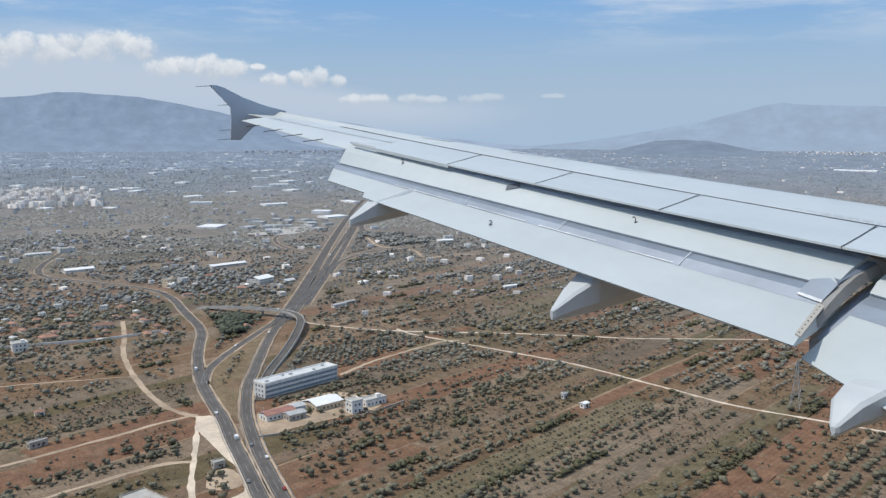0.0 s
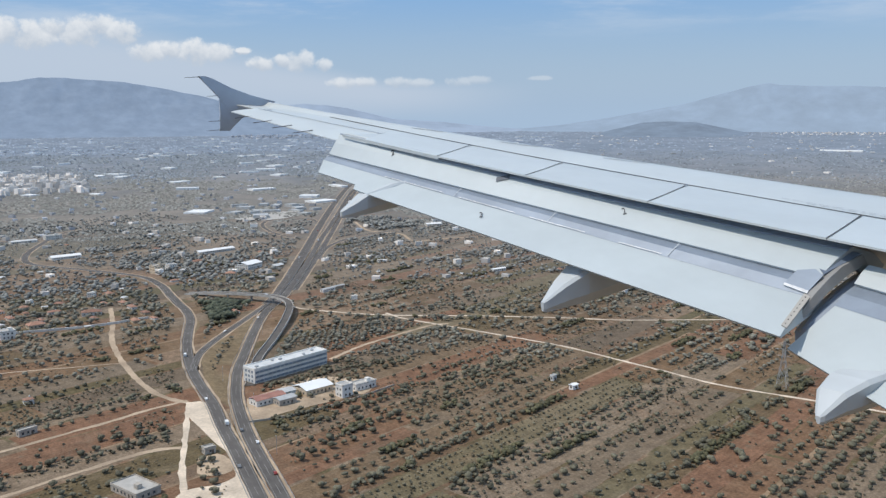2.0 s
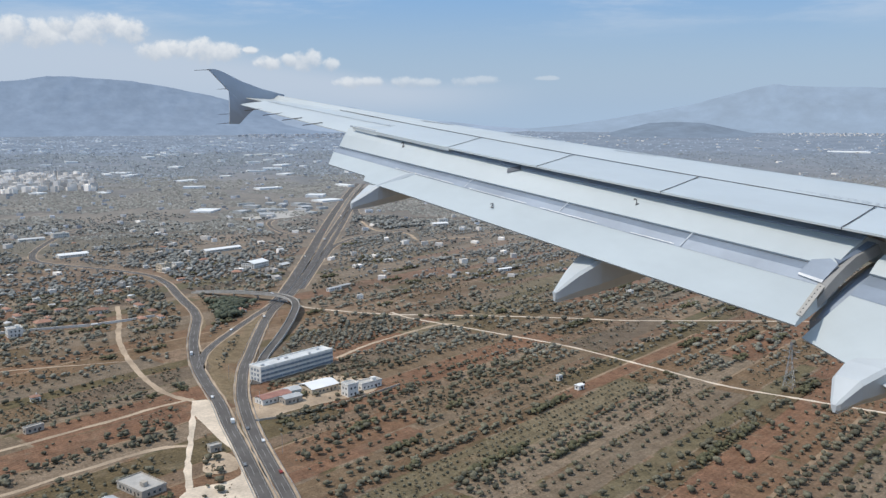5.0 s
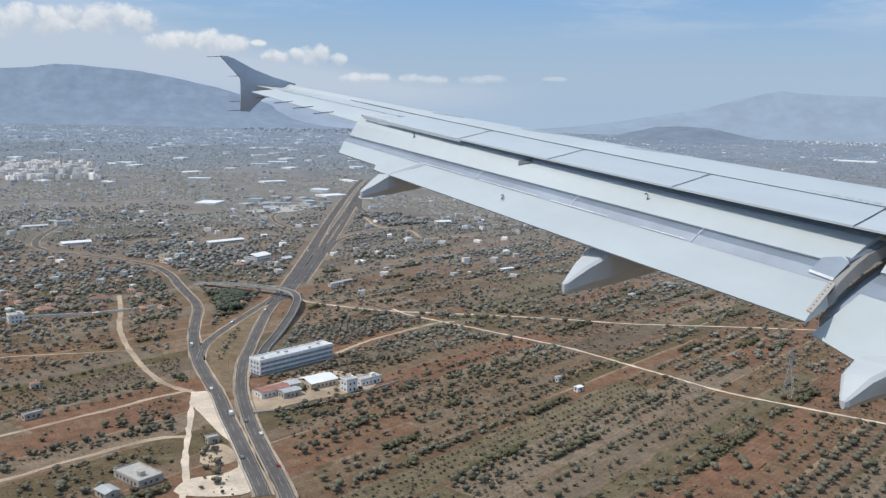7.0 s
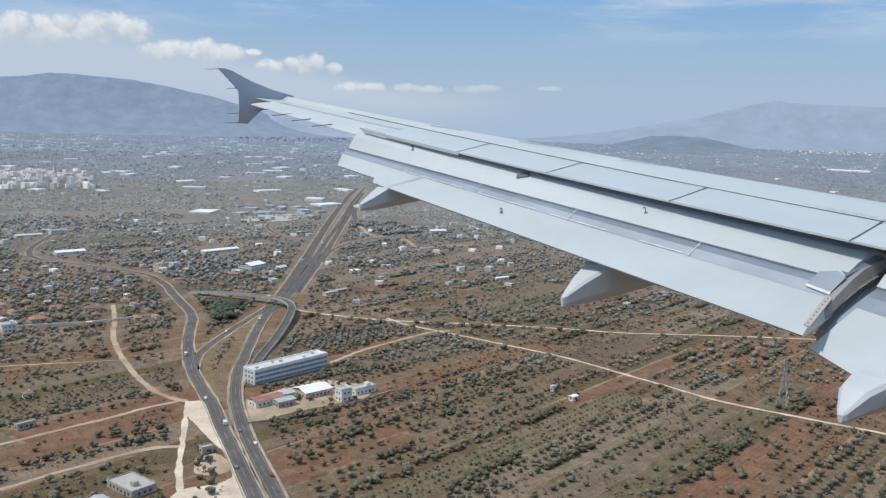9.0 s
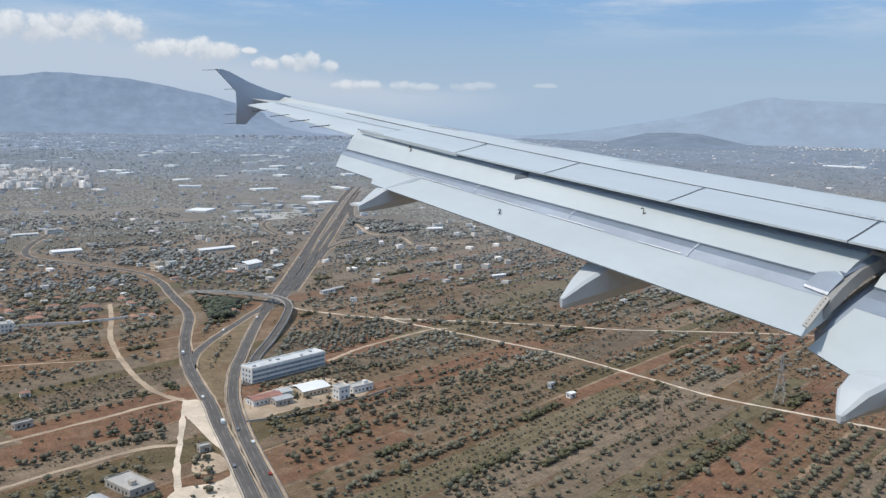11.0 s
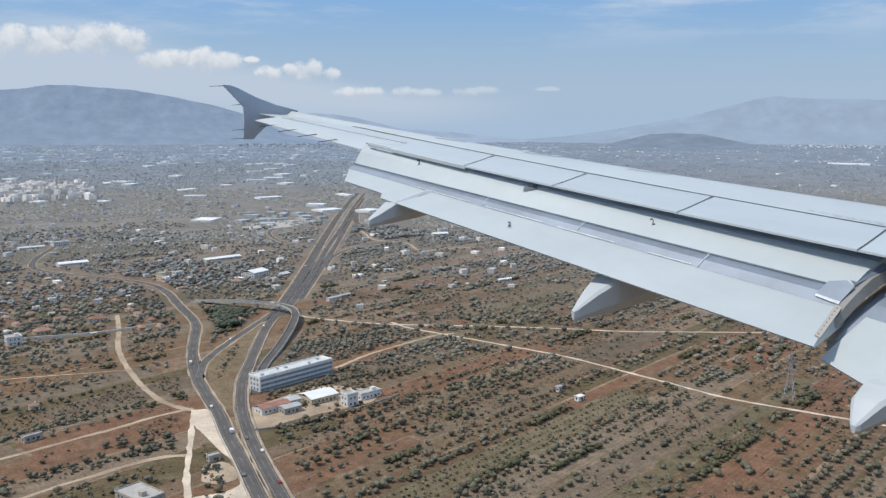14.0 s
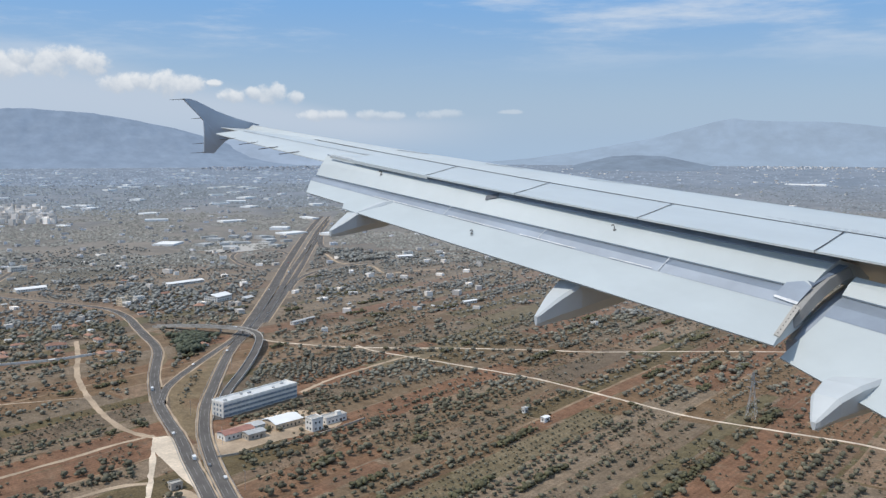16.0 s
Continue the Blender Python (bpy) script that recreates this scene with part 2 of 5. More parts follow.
# leaves paler, then bluer with distance: haze put into the base colour
M["leaf_far_hazed"] = surface("far_foliage_hazed", (0.225, 0.224, 0.208), 0.9, grain=0.3, grain_scale=0.1, per_island=0.35, spec=0.1)
M["leaf_plain_hazed"] = surface("plain_foliage_hazed", (0.225, 0.252, 0.275), 0.9, grain=0.2, grain_scale=0.05, per_island=0.35, spec=0.05)
M["leaf_distant_hazed"] = surface("distant_foliage_hazed", (0.285, 0.335, 0.405), 0.9, grain=0.2, grain_scale=0.02, per_island=0.25, spec=0.0)
M["bark"] = surface("bark", (0.11, 0.085, 0.065), 0.9, grain=0.3, grain_scale=6.0)
M["plaster"] = surface("white_plaster", (0.72, 0.70, 0.66), 0.85, grain=0.06, grain_scale=2.0, stain=0.12, stain_scale=0.3, per_object=0.12)
M["plaster_warm"] = surface("ochre_plaster", (0.56, 0.46, 0.34), 0.85, grain=0.06, grain_scale=2.0, stain=0.15, stain_scale=0.3, per_object=0.15)
M["town"] = surface("town_plaster", (0.76, 0.71, 0.66), 0.85, stain=0.15, stain_scale=0.05, per_island=0.32)
# far house walls, greyed by haze that is mixed into the plaster colour
M["town_hazed"] = surface("haze_greyed_plaster", (0.50, 0.50, 0.52), 0.85, per_island=0.35)
M["tile"] = surface("clay_tile", (0.30, 0.165, 0.115), 0.8, grain=0.2, grain_scale=3.0, stain=0.2, stain_scale=0.3, per_object=0.2)
M["sheet"] = surface("roof_sheet", (0.50, 0.50, 0.49), 0.5, grain=0.06, grain_scale=1.0, stain=0.15, stain_scale=0.15, per_object=0.2)
M["sheet_red"] = surface("rusty_sheet", (0.33, 0.16, 0.12), 0.6, grain=0.1, grain_scale=1.0, stain=0.2, stain_scale=0.2)
M["white_roof"] = surface("white_roof", (0.80, 0.80, 0.79), 0.6, stain=0.06, stain_scale=0.1)
M["pane"] = surface("window_glass", (0.05, 0.065, 0.08), 0.12, spec=0.6, per_object=0.2)
M["factory_glass"] = surface("factory_glass", (0.19, 0.23, 0.28), 0.25, spec=0.5, per_object=0.1)
M["steel"] = surface("galvanised_steel", (0.42, 0.43, 0.44), 0.5, 0.6, stain=0.1, stain_scale=0.5)
M["stone"] = surface("rubble_stone", (0.40, 0.36, 0.31), 0.9, grain=0.2, grain_scale=1.5, stain=0.2, stain_scale=0.3)
M["tyre"] = surface("tyre_rubber", (0.03, 0.03, 0.03), 0.8)
M["car_white"] = surface("white_car_paint", (0.78, 0.78, 0.77), 0.3)
M["car_grey"] = surface("grey_car_paint", (0.20, 0.21, 0.22), 0.3)
M["car_red"] = surface("red_car_paint", (0.30, 0.05, 0.04), 0.3)
# the aircraft
M["wing"] = surface("wing_paint", (0.525, 0.565, 0.575), 0.42, grain=0.015, grain_scale=5.0, stain=0.05, stain_scale=0.7, spec=0.4)
M["panel"] = surface("panel_paint", (0.525, 0.565, 0.575), 0.40, grain=0.015, grain_scale=6.0, stain=0.05, stain_scale=0.9, per_object=0.03, spec=0.4)
M["flap"] = surface("flap_paint", (0.485, 0.535, 0.555), 0.45, grain=0.02, grain_scale=5.0, stain=0.05, stain_scale=0.8, spec=0.35)
# metal whose dark blue-grey also holds what the tab nose reflects
M["metal"] = surface("bare_metal_reflect_tint", (0.265, 0.310, 0.375), 0.36, 0.25, grain=0.05, grain_scale=9.0, stain=0.12, stain_scale=1.5)
# grey that stands for shade in the flap gap, shared by the flap track
M["cove"] = surface("gap_shade_grey", (0.26, 0.30, 0.37), 0.6, grain=0.1, grain_scale=4.0)
M["fairing"] = surface("fairing_paint", (0.50, 0.54, 0.57), 0.45, grain=0.02, grain_scale=5.0, stain=0.08, stain_scale=1.5, spec=0.35)
M["fence"] = surface("tip_fence_paint", (0.41, 0.46, 0.53), 0.45, stain=0.06, stain_scale=2.0)
# pale colour of the painted glints and of the lip at the flap end
M["bright"] = surface("bright_edge_strip", (0.70, 0.71, 0.72), 0.45, 0.3, stain=0.2, stain_scale=6.0)
M["slot"] = surface("slot_shadow_grey", (0.11, 0.125, 0.15), 0.7, grain=0.1, grain_scale=6.0)
M["cap_metal"] = surface("end_cap_paint", (0.17, 0.21, 0.28), 0.4, 0.2, stain=0.1, stain_scale=2.0)
M["rib"] = surface("rib_primer", (0.26, 0.255, 0.25), 0.6, stain=0.15, stain_scale=3.0)
M["seal"] = surface("black_seal", (0.035, 0.036, 0.04), 0.7)
M["ink"] = surface("black_marking", (0.05, 0.05, 0.055), 0.6)
M["ink_grey"] = surface("grey_marking", (0.26, 0.28, 0.31), 0.6)


# ---- mesh helpers ----
def obj(name, verts, faces, mat, parent=None, label="", smooth=False):
    me = bpy.data.meshes.new(name)
    me.from_pydata([tuple(v) for v in verts], [], [tuple(f) for f in faces])
    me.materials.append(mat)
    if smooth:
        me.polygons.foreach_set("use_smooth", [True] * len(me.polygons))
    me.update()
    ob = new(name, me)
    if parent is not None:
        ob.parent = parent
    if label:
        ob["label"] = label
    return ob


def part(name, bm, mat, parent, label="", smooth=False):
    me = bpy.data.meshes.new(name)
    bmesh.ops.recalc_face_normals(bm, faces=bm.faces)
    bm.to_mesh(me)
    bm.free()
    me.materials.append(mat)
    if smooth:
        me.polygons.foreach_set("use_smooth", [True] * len(me.polygons))
    ob = new(name, me)
    ob.parent = parent
    if label:
        ob["label"] = label
    return ob


def box_bm(cx, cy, z0, sx, sy, sz, bevel=0.0, bm=None):
    bm = bm or bmesh.new()
    r = bmesh.ops.create_cube(bm, size=1.0, matrix=Matrix.LocRotScale((cx, cy, z0 + sz / 2), None, (sx, sy, sz)))
    if bevel:
        bmesh.ops.bevel(bm, geom=list({e for v in r["verts"] for e in v.link_edges}), offset=bevel, segments=1, affect="EDGES")
    return bm


def loft(sections, close_ends=True):
    """A closed skin through equal rings of points."""
    bm = bmesh.new()
    rings = [[bm.verts.new(p) for p in sec] for sec in sections]
    n = len(rings[0])
    for a, b in zip(rings, rings[1:]):
        for i in range(n):
            j = (i + 1) % n
            bm.faces.new((a[i], a[j], b[j], b[i]))
    if close_ends:
        bm.faces.new(rings[0][::-1])
        bm.faces.new(rings[-1])
    return bm


def thing(name, m, label, category, group=""):
    return tagged(new(name), label, category, group) if m is None else _placed(name, m, label, category, group)


def _placed(name, m, label, category, group):
    e = new(name)
    e.empty_display_size = 0.5
    e.matrix_basis = m
    return tagged(e, label, category, group)


def curve_points(ctrl, step=8.0):
    """A smooth line through a few bends (Catmull-Rom)."""
    p = [Vector((*c, 0)) if len(c) == 2 else Vector(c) for c in ctrl]
    p = [2 * p[0] - p[1], *p, 2 * p[-1] - p[-2]]
    res = []
    for i in range(1, len(p) - 2):
        n = max(2, int((p[i + 1] - p[i]).length / step))
        for k in range(n):
            t = k / n
            a, b, c, d = p[i - 1], p[i], p[i + 1], p[i + 2]
            res.append(0.5 * ((2 * b) + (c - a) * t + (2 * a - 5 * b + 4 * c - d) * t * t + (3 * b - a - 3 * c + d) * t ** 3))
    res.append(p[-2])
    return res


def ribbon(pts, left, right, z, depth, bm=None, ragged=0.0):
    """A road's body along a line: top at z, sides down by depth."""
    bm = bm or bmesh.new()
    prev = None
    for i, p in enumerate(pts):
        d = (pts[min(i + 1, len(pts) - 1)] - pts[max(i - 1, 0)])
        d.z = 0
        d.normalize()
        n = Vector((-d.y, d.x, 0))
        r1, r2 = (random.uniform(-ragged, ragged), random.uniform(-ragged, ragged)) if ragged else (0, 0)
        zz = z + p.z
        a, b = p + n * (left + r1), p + n * (right + r2)
        ring = [bm.verts.new((a.x, a.y, zz - depth)), bm.verts.new((a.x, a.y, zz)), bm.verts.new((b.x, b.y, zz)), bm.verts.new((b.x, b.y, zz - depth))]
        if prev:
            for k in range(3):
                bm.faces.new((prev[k], prev[k + 1], ring[k + 1], ring[k]))
        prev = ring
    return bm


def setting(name, bm, mat, label, category):
    me = bpy.data.meshes.new(name)
    bmesh.ops.recalc_face_normals(bm, faces=bm.faces)
    bm.to_mesh(me)
    bm.free()
    me.materials.append(mat)
    return tagged(new(name, me), label, category, kind="structure")


# ---- the ground, one sheet that rises gently towards the foot of the mountains ----
R_OUT, R_RISE, RISE = 4950, 2200, 9.5e-4


def flat_reach(r):
    """How far off a level plain would look just as low as this one does at r."""
    return r + RISE * max(r - R_RISE, 0) ** 2


def terrain(x, y):
    r = math.hypot(x, y)
    return 170 * (1 - r / flat_reach(r)) if r > R_RISE else 0.0


def drawn_in(x, y):
    """A place on a level plain brought onto the rising one: x, y, height and scale."""
    d = math.hypot(x, y)
    if d <= R_RISE:
        return x, y, 0.0, 1.0
    b = 1 - 2 * RISE * R_RISE
    r = (-b + math.sqrt(b * b - 4 * RISE * (RISE * R_RISE ** 2 - d))) / (2 * RISE)
    k = r / d
    return x * k, y * k, terrain(x * k, y * k), k


bm = bmesh.new()
rings = []
for r in (0.0, 150, 400, 800, 1500, *range(2200, 4900, 100), R_OUT):
    rings.append([bm.verts.new((r * math.cos(a * math.tau / 96), r * math.sin(a * math.tau / 96), terrain(r, 0))) for a in range(96)] if r else [bm.verts.new((0, 0, 0))])
for a in range(96):
    bm.faces.new((rings[0][0], rings[1][a], rings[1][(a + 1) % 96]))
for ra, rb in zip(rings[1:], rings[2:]):
    for a in range(96):
        b = (a + 1) % 96
        bm.faces.new((ra[a], rb[a], rb[b], ra[b]))
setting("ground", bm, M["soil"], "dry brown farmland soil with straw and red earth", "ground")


# ---- mountains round the plain ----
def mountain(name, profile, r_base, r_top, seed, mat, label, rough=1.0):
    az0, az1 = profile[0][0], profile[-1][0]
    n_az, n_r = int(abs(az1 - az0) * 8), 44
    xs, ys = [p[0] for p in profile], [p[1] for p in profile]
    if xs[0] > xs[-1]:
        xs, ys = xs[::-1], ys[::-1]
    verts, faces = [], []
    for j in range(n_r + 1):
        f = j / n_r
        r = r_base + (r_top - r_base) * f
        foot = terrain(r, 0)
        for i in range(n_az + 1):
            a = az0 + (az1 - az0) * i / n_az
            top = 170 + r_top * math.tan(radians(float(np.interp(a, xs, ys)))) - terrain(r_top, 0)
            gully = noise.fractal(Vector((a * 0.9 + seed, f * 5.0, seed)), 0.9, 2.1, 6)
            ridge = 1 - abs(noise.noise(Vector((a * 0.3 + seed + 1.4 * f, f * 1.8, 2.0 * seed))))
            h = max(top, -2) * (f ** 1.45) * (1 + (0.15 * gully + 0.16 * (ridge - 0.75)) * rough * math.sin(math.pi * min(f, 0.999)) ** 0.7 + 0.03 * gully * rough)
            verts.append((-math.sin(radians(a)) * r, math.cos(radians(a)) * r, foot + h - 0.8))
    w = n_az + 1
    for j in range(n_r):
        for i in range(n_az):
            faces.append((j * w + i, j * w + i + 1, (j + 1) * w + i + 1, (j + 1) * w + i))
    ob = obj(name, verts, faces, mat, smooth=True)
    return tagged(ob, label, "mountain", kind="structure")


# haze over the mountains: bluish base colours and a faint blue glow
M["massif"] = surface("massif_haze_glow", (0.130, 0.155, 0.190), 1.0, grain=0.08, grain_scale=0.03, stain=0.17, stain_scale=0.010, spec=0.0, emit=(0.245, 0.335, 0.485, 0.50))
M["ridge"] = surface("ridge_haze_glow", (0.17, 0.21, 0.27), 1.0, grain=0.06, grain_scale=0.02, stain=0.18, stain_scale=0.006, spec=0.0, emit=(0.30, 0.36, 0.45, 0.55))
M["range"] = surface("range_haze_glow", (0.115, 0.155, 0.205), 1.0, grain=0.08, grain_scale=0.02, stain=0.16, stain_scale=0.006, spec=0.0, emit=(0.24, 0.29, 0.36, 0.82))
M["hill"] = surface("scrub_hill_haze_glow", (0.095, 0.125, 0.165), 1.0, grain=0.14, grain_scale=0.03, stain=0.2, stain_scale=0.008, spec=0.0, emit=(0.24, 0.29, 0.36, 0.50))
mountain("mountain_massif", ((122, 1.2), (108, 1.9), (96, 1.5), (90, 1.6), (86, 1.93), (84.7, 2.02), (83.2, 2.14), (82.3, 2.34), (81.9, 2.40), (80.5, 2.35), (78.6, 2.25), (77.3, 2.16), (74.6, 1.70), (72.6, 1.30), (71, 0.85), (69.6, 0.40), (68, -0.1), (65, -0.8), (62, -1.2)), 4250, 4800, 3.1, M["massif"], "bare mountain massif, blue-grey haze glowing in its colour", 0.45)
mountain("mountain_ridge", ((75, 0.2), (71, 0.45), (68.5, 0.65), (66.5, 0.85), (65, 0.75), (63.6, 0.55), (60.7, -0.15), (57.4, -0.35), (55.2, -0.6), (52, -0.85), (48, -1.2)), 4450, 4850, 7.7, M["ridge"], "low mountain ridge, blue haze glowing in its colour", 0.35)
mountain("mountain_range", ((56, -1.0), (53, -0.85), (49.7, -0.55), (46.6, -0.08), (43.9, 0.40), (41.8, 0.79), (40.0, 1.30), (38.5, 1.70), (37.3, 1.92), (36.6, 1.80), (35.8, 1.76), (34.4, 1.70), (32.9, 1.68), (31.4, 1.63), (28, 1.2), (20, 1.0), (8, 0.6), (-6, 0.3)), 4480, 4900, 12.3, M["range"], "distant mountain range, pale haze glowing in its colour", 0.35)
mountain("mountain_hill", ((49.5, -1.6), (48, -1.26), (46.7, -0.91), (44.7, -0.43), (43.1, -0.36), (41.4, -0.43), (39, -0.93), (36.7, -1.40), (35, -1.7)), 4000, 4400, 21.0, M["hill"], "low scrub hill on the plain, haze glowing in its colour", 0.6)
mountain("mountain_horizon", ((-5, 0.3), (-40, 0.5), (-90, 0.4), (-140, 0.6), (-190, 0.5), (-238, 0.9)), 4300, 4800, 30.0, M["range"], "distant hills closing the plain, pale haze glowing in their colour", 0.6)

# ---- roads ----
ROAD = {
    "west": ((-351, 128), (-362, 130), (-421, 140), (-460, 146), (-498, 153), (-540, 158), (-573, 163), (-602, 169), (-647, 181), (-681, 192), (-713, 203), (-734, 209), (-762, 214), (-796, 217), (-839, 221), (-879, 226), (-910, 227), (-944, 225), (-976, 214), (-1004, 199), (-1045, 174), (-1083, 149), (-1108, 136), (-1138, 131), (-1177, 135), (-1225, 147), (-1287, 169), (-1349, 192), (-1390, 213), (-1421, 251)),
    "ramp": ((-573, 163), (-593, 171), (-611, 179), (-633, 193), (-658, 212), (-683, 232), (-704, 249), (-727, 268), (-749, 285), (-794, 313)),
    "main": ((-343, 136), (-357, 139), (-393, 145), (-433, 152), (-465, 159), (-496, 167), (-523, 176), (-559, 190), (-592, 206), (-625, 222), (-661, 240), (-697, 259), (-730, 279), (-778, 314), (-871, 369), (-993, 438), (-1130, 515), (-1277, 600), (-1489, 720), (-1653, 812), (-1872, 940), (-2120, 1090)),
    "back": ((-749, 285), (-774, 303), (-860, 352), (-1018, 439), (-1220, 549), (-1478, 692), (-1659, 795), (-1878, 922), (-2125, 1072)),
    "cross": ((-1542, 764), (-1395, 691), (-1349, 683), (-1313, 703), (-1273, 736), (-1226, 786), (-1174, 830), (-1089, 916)),
    "loop": ((-1140, 491), (-1172, 479), (-1221, 477), (-1290, 489), (-1340, 507), (-1373, 532), (-1378, 564), (-1349, 593), (-1308, 587)),
    "side": ((-958, 430), (-1033, 476), (-1083, 522), (-1119, 571), (-1136, 627), (-1150, 696), (-1140, 774), (-1065, 897)),
    "far": ((-1336, 114), (-1338, 186), (-1327, 261), (-1296, 334), (-1251, 422)),
    "slip": ((-795, 331), (-900, 393), (-1053, 482), (-1198, 565), (-1352, 652), (-1585, 783), (-1869, 948)),
}
ROAD_W = {"west": (3.7, -3.7), "ramp": (2.8, -2.8), "main": (3.5, -3.5), "back": (5.6, -5.6), "slip": (3.4, -3.4), "cross": (5, -5), "loop": (3, -3), "side": (3.2, -3.2), "far": (4, -4)}
lines = {}
for i, (k, ctrl) in enumerate(ROAD.items()):
    pts = curve_points(ctrl, 10)
    lines[k] = pts
    setting("road_%d" % (i + 1), ribbon(pts, *ROAD_W[k], 0.22 + 0.012 * i, 0.3), M["asphalt"], "grey asphalt highway carriageway with worn lanes", "road")
    lb = bmesh.new()
    for w in ROAD_W[k]:
        s = 1 if w > 0 else -1
        ribbon(pts, w - s * 0.8, w - s * 0.95, 0.245 + 0.012 * i, 0.02, lb)
    for q in range(0, len(pts) - 1, 2):
        ribbon(pts[q:q + 2], 0.07, -0.07, 0.245 + 0.012 * i, 0.02, lb)
    setting("road_line_%d" % (i + 1), lb, M["paint_line"], "worn white road lines on asphalt", "road line")
    rb = bmesh.new()
    for w in ROAD_W[k]:
        s = 1 if w > 0 else -1
        ribbon(pts, w + s * 1.4, w + s * 0.05, 0.16, 0.2, rb, 0.5)
    setting("verge_%d" % (i + 1), rb, M["dirt"], "pale dirt verge along the road", "verge")

# flyover: a curved deck on piers
deck = curve_points(((-835, 236, 0.5), (-800, 258, 4.5), (-758, 286, 6.4), (-733, 294, 6.4), (-706, 289, 5.8), (-667, 269, 4.0), (-622, 241, 1.6), (-573, 209, 0.2), (-520, 184, 0.0)), 8)
lines["flyover"] = deck
fly = thing("flyover_bridge", Matrix.Identity(4), "curved grey concrete flyover bridge with pale parapets", "bridge")
part("deck", ribbon(deck, 3.3, -3.3, 0.32, 1.1), M["concrete"], fly)
part("roadway", ribbon(deck, 2.8, -2.8, 0.36, 0.05), M["asphalt"], fly, "asphalt roadway")
for s in (1, -1):
    part("parapet", ribbon(deck, s * 3.3, s * 2.95, 1.25, 0.95), M["concrete"], fly, "pale concrete parapet")
for i, p in enumerate(deck):
    if p.z > 2.4 and i % 3 == 0:
        part("pier", box_bm(p.x, p.y, 0, 1.6, 1.6, p.z - 0.4, 0.2), M["concrete"], fly)
for k, pts, s in (("main", lines["main"], -1), ("west", lines["west"], 1), ("main", lines["main"], 1)):
    w = 4.9 * s
    near = [p for p in pts if -1300 < p.x < -320]
    rail = thing("guard_rail", Matrix.Identity(4), "galvanised steel guard rail along the highway", "guard rail", "highway guard rails")
    part("rail", ribbon(near, w, w - 0.12 * s, 0.95, 0.32), M["steel"], rail)
    for q in range(0, len(near), 2):
        d = (near[min(q + 1, len(near) - 1)] - near[max(q - 1, 0)]).normalized()
        part("rail_post", box_bm(near[q].x - d.y * (w - 0.2 * s), near[q].y + d.x * (w - 0.2 * s), 0.1, 0.12, 0.12, 0.75), M["steel"], rail)

TRACK = {
    "d1": (((-811, 160), (-742, 147), (-699, 137), (-657, 131), (-616, 128), (-580, 127), (-552, 128), (-535, 130), (-520, 135), (-509, 141)), 2.0),
    "d2": (((-482, 26), (-483, 36), (-488, 53), (-495, 76), (-500, 95), (-508, 116), (-513, 142)), 1.5),
    "d3": (((-422, 21), (-423, 31), (-425, 39), (-431, 55), (-436, 74), (-441, 91), (-442, 106), (-438, 118)), 1.7),
    "d4": (((-506, 141), (-480, 132), (-458, 125), (-434, 117), (-406, 108), (-383, 102), (-363, 95)), 1.5),
    "d5": (((-548, 254), (-567, 286), (-581, 322), (-595, 367), (-592, 382)), 1.6),
    "d6": (((-731, 299), (-712, 304), (-685, 322), (-649, 354), (-600, 421), (-557, 473), (-519, 515), (-486, 567), (-441, 632), (-401, 686)), 1.2),
    "d7": (((-656, 358), (-631, 360), (-591, 375), (-544, 393), (-486, 414), (-435, 423), (-394, 430), (-357, 436), (-319, 452), (-290, 465), (-272, 474), (-251, 479)), 1.25),
    "d8": (((-639, 40), (-638, 57), (-629, 91), (-619, 128)), 0.9),
    "d9": (((-1270, 638), (-1159, 606), (-1101, 627), (-1027, 607), (-1023, 656), (-1009, 704)), 2.2),
}
for i, (k, (ctrl, w)) in enumerate(TRACK.items()):
    pts = curve_points(ctrl, 5)
    lines[k] = pts
    setting("track_%d" % (i + 1), ribbon(pts, w, -w, 0.13 + 0.006 * i, 0.2, None, 0.55), M["gravel"] if k in ("d4", "d6", "d7") else M["dirt"], "pale rutted dirt farm track", "track")


def patch(name, ctrl, z, mat, label, category, ragged=0.0):
    """A flat area inside a few corners, with an uneven rim."""
    rim = curve_points((*ctrl, ctrl[0]), 4)[:-1]
    c = sum(rim, Vector()) / len(rim)
    bm = bmesh.new()
    vs = []
    for p in rim:
        d = (p - c).normalized() * random.uniform(-ragged, ragged)
        vs.append(bm.verts.new((p.x + d.x, p.y + d.y, z)))
    f = bm.faces.new(vs)
    bmesh.ops.triangulate(bm, faces=[f])
    return setting(name, bm, mat, label, category)


patch("plaza_1", ((-509, 140), (-502, 150), (-458, 144), (-427, 139), (-386, 130), (-357, 123), (-370, 95), (-382, 100), (-385, 108), (-383, 118), (-387, 128), (-402, 132), (-419, 135), (-434, 134), (-455, 134), (-472, 134), (-482, 134)), 0.20, M["gravel"], "bare pale gravel lay-by beside the highway", "gravel yard", 0.5)
patch("plaza_2", ((-419, 120), (-420, 130), (-410, 133), (-395, 129), (-393, 120), (-401, 114)), 0.19, M["dirt"], "dusty ground round the ruin", "gravel yard", 0.6)
patch("meadow_1", ((-598, 177), (-623, 190), (-669, 225), (-711, 264), (-662, 239), (-621, 218), (-586, 201), (-548, 183), (-514, 169), (-487, 160), (-506, 159), (-544, 163)), 0.12, M["meadow"], "dry straw meadow inside the junction", "meadow", 0.4)
patch("meadow_2", ((-762, 220), (-700, 207), (-665, 191), (-600, 173), (-632, 179), (-702, 202), (-762, 215)), 0.12, M["meadow"], "dry straw bank between the roads", "meadow", 0.3)
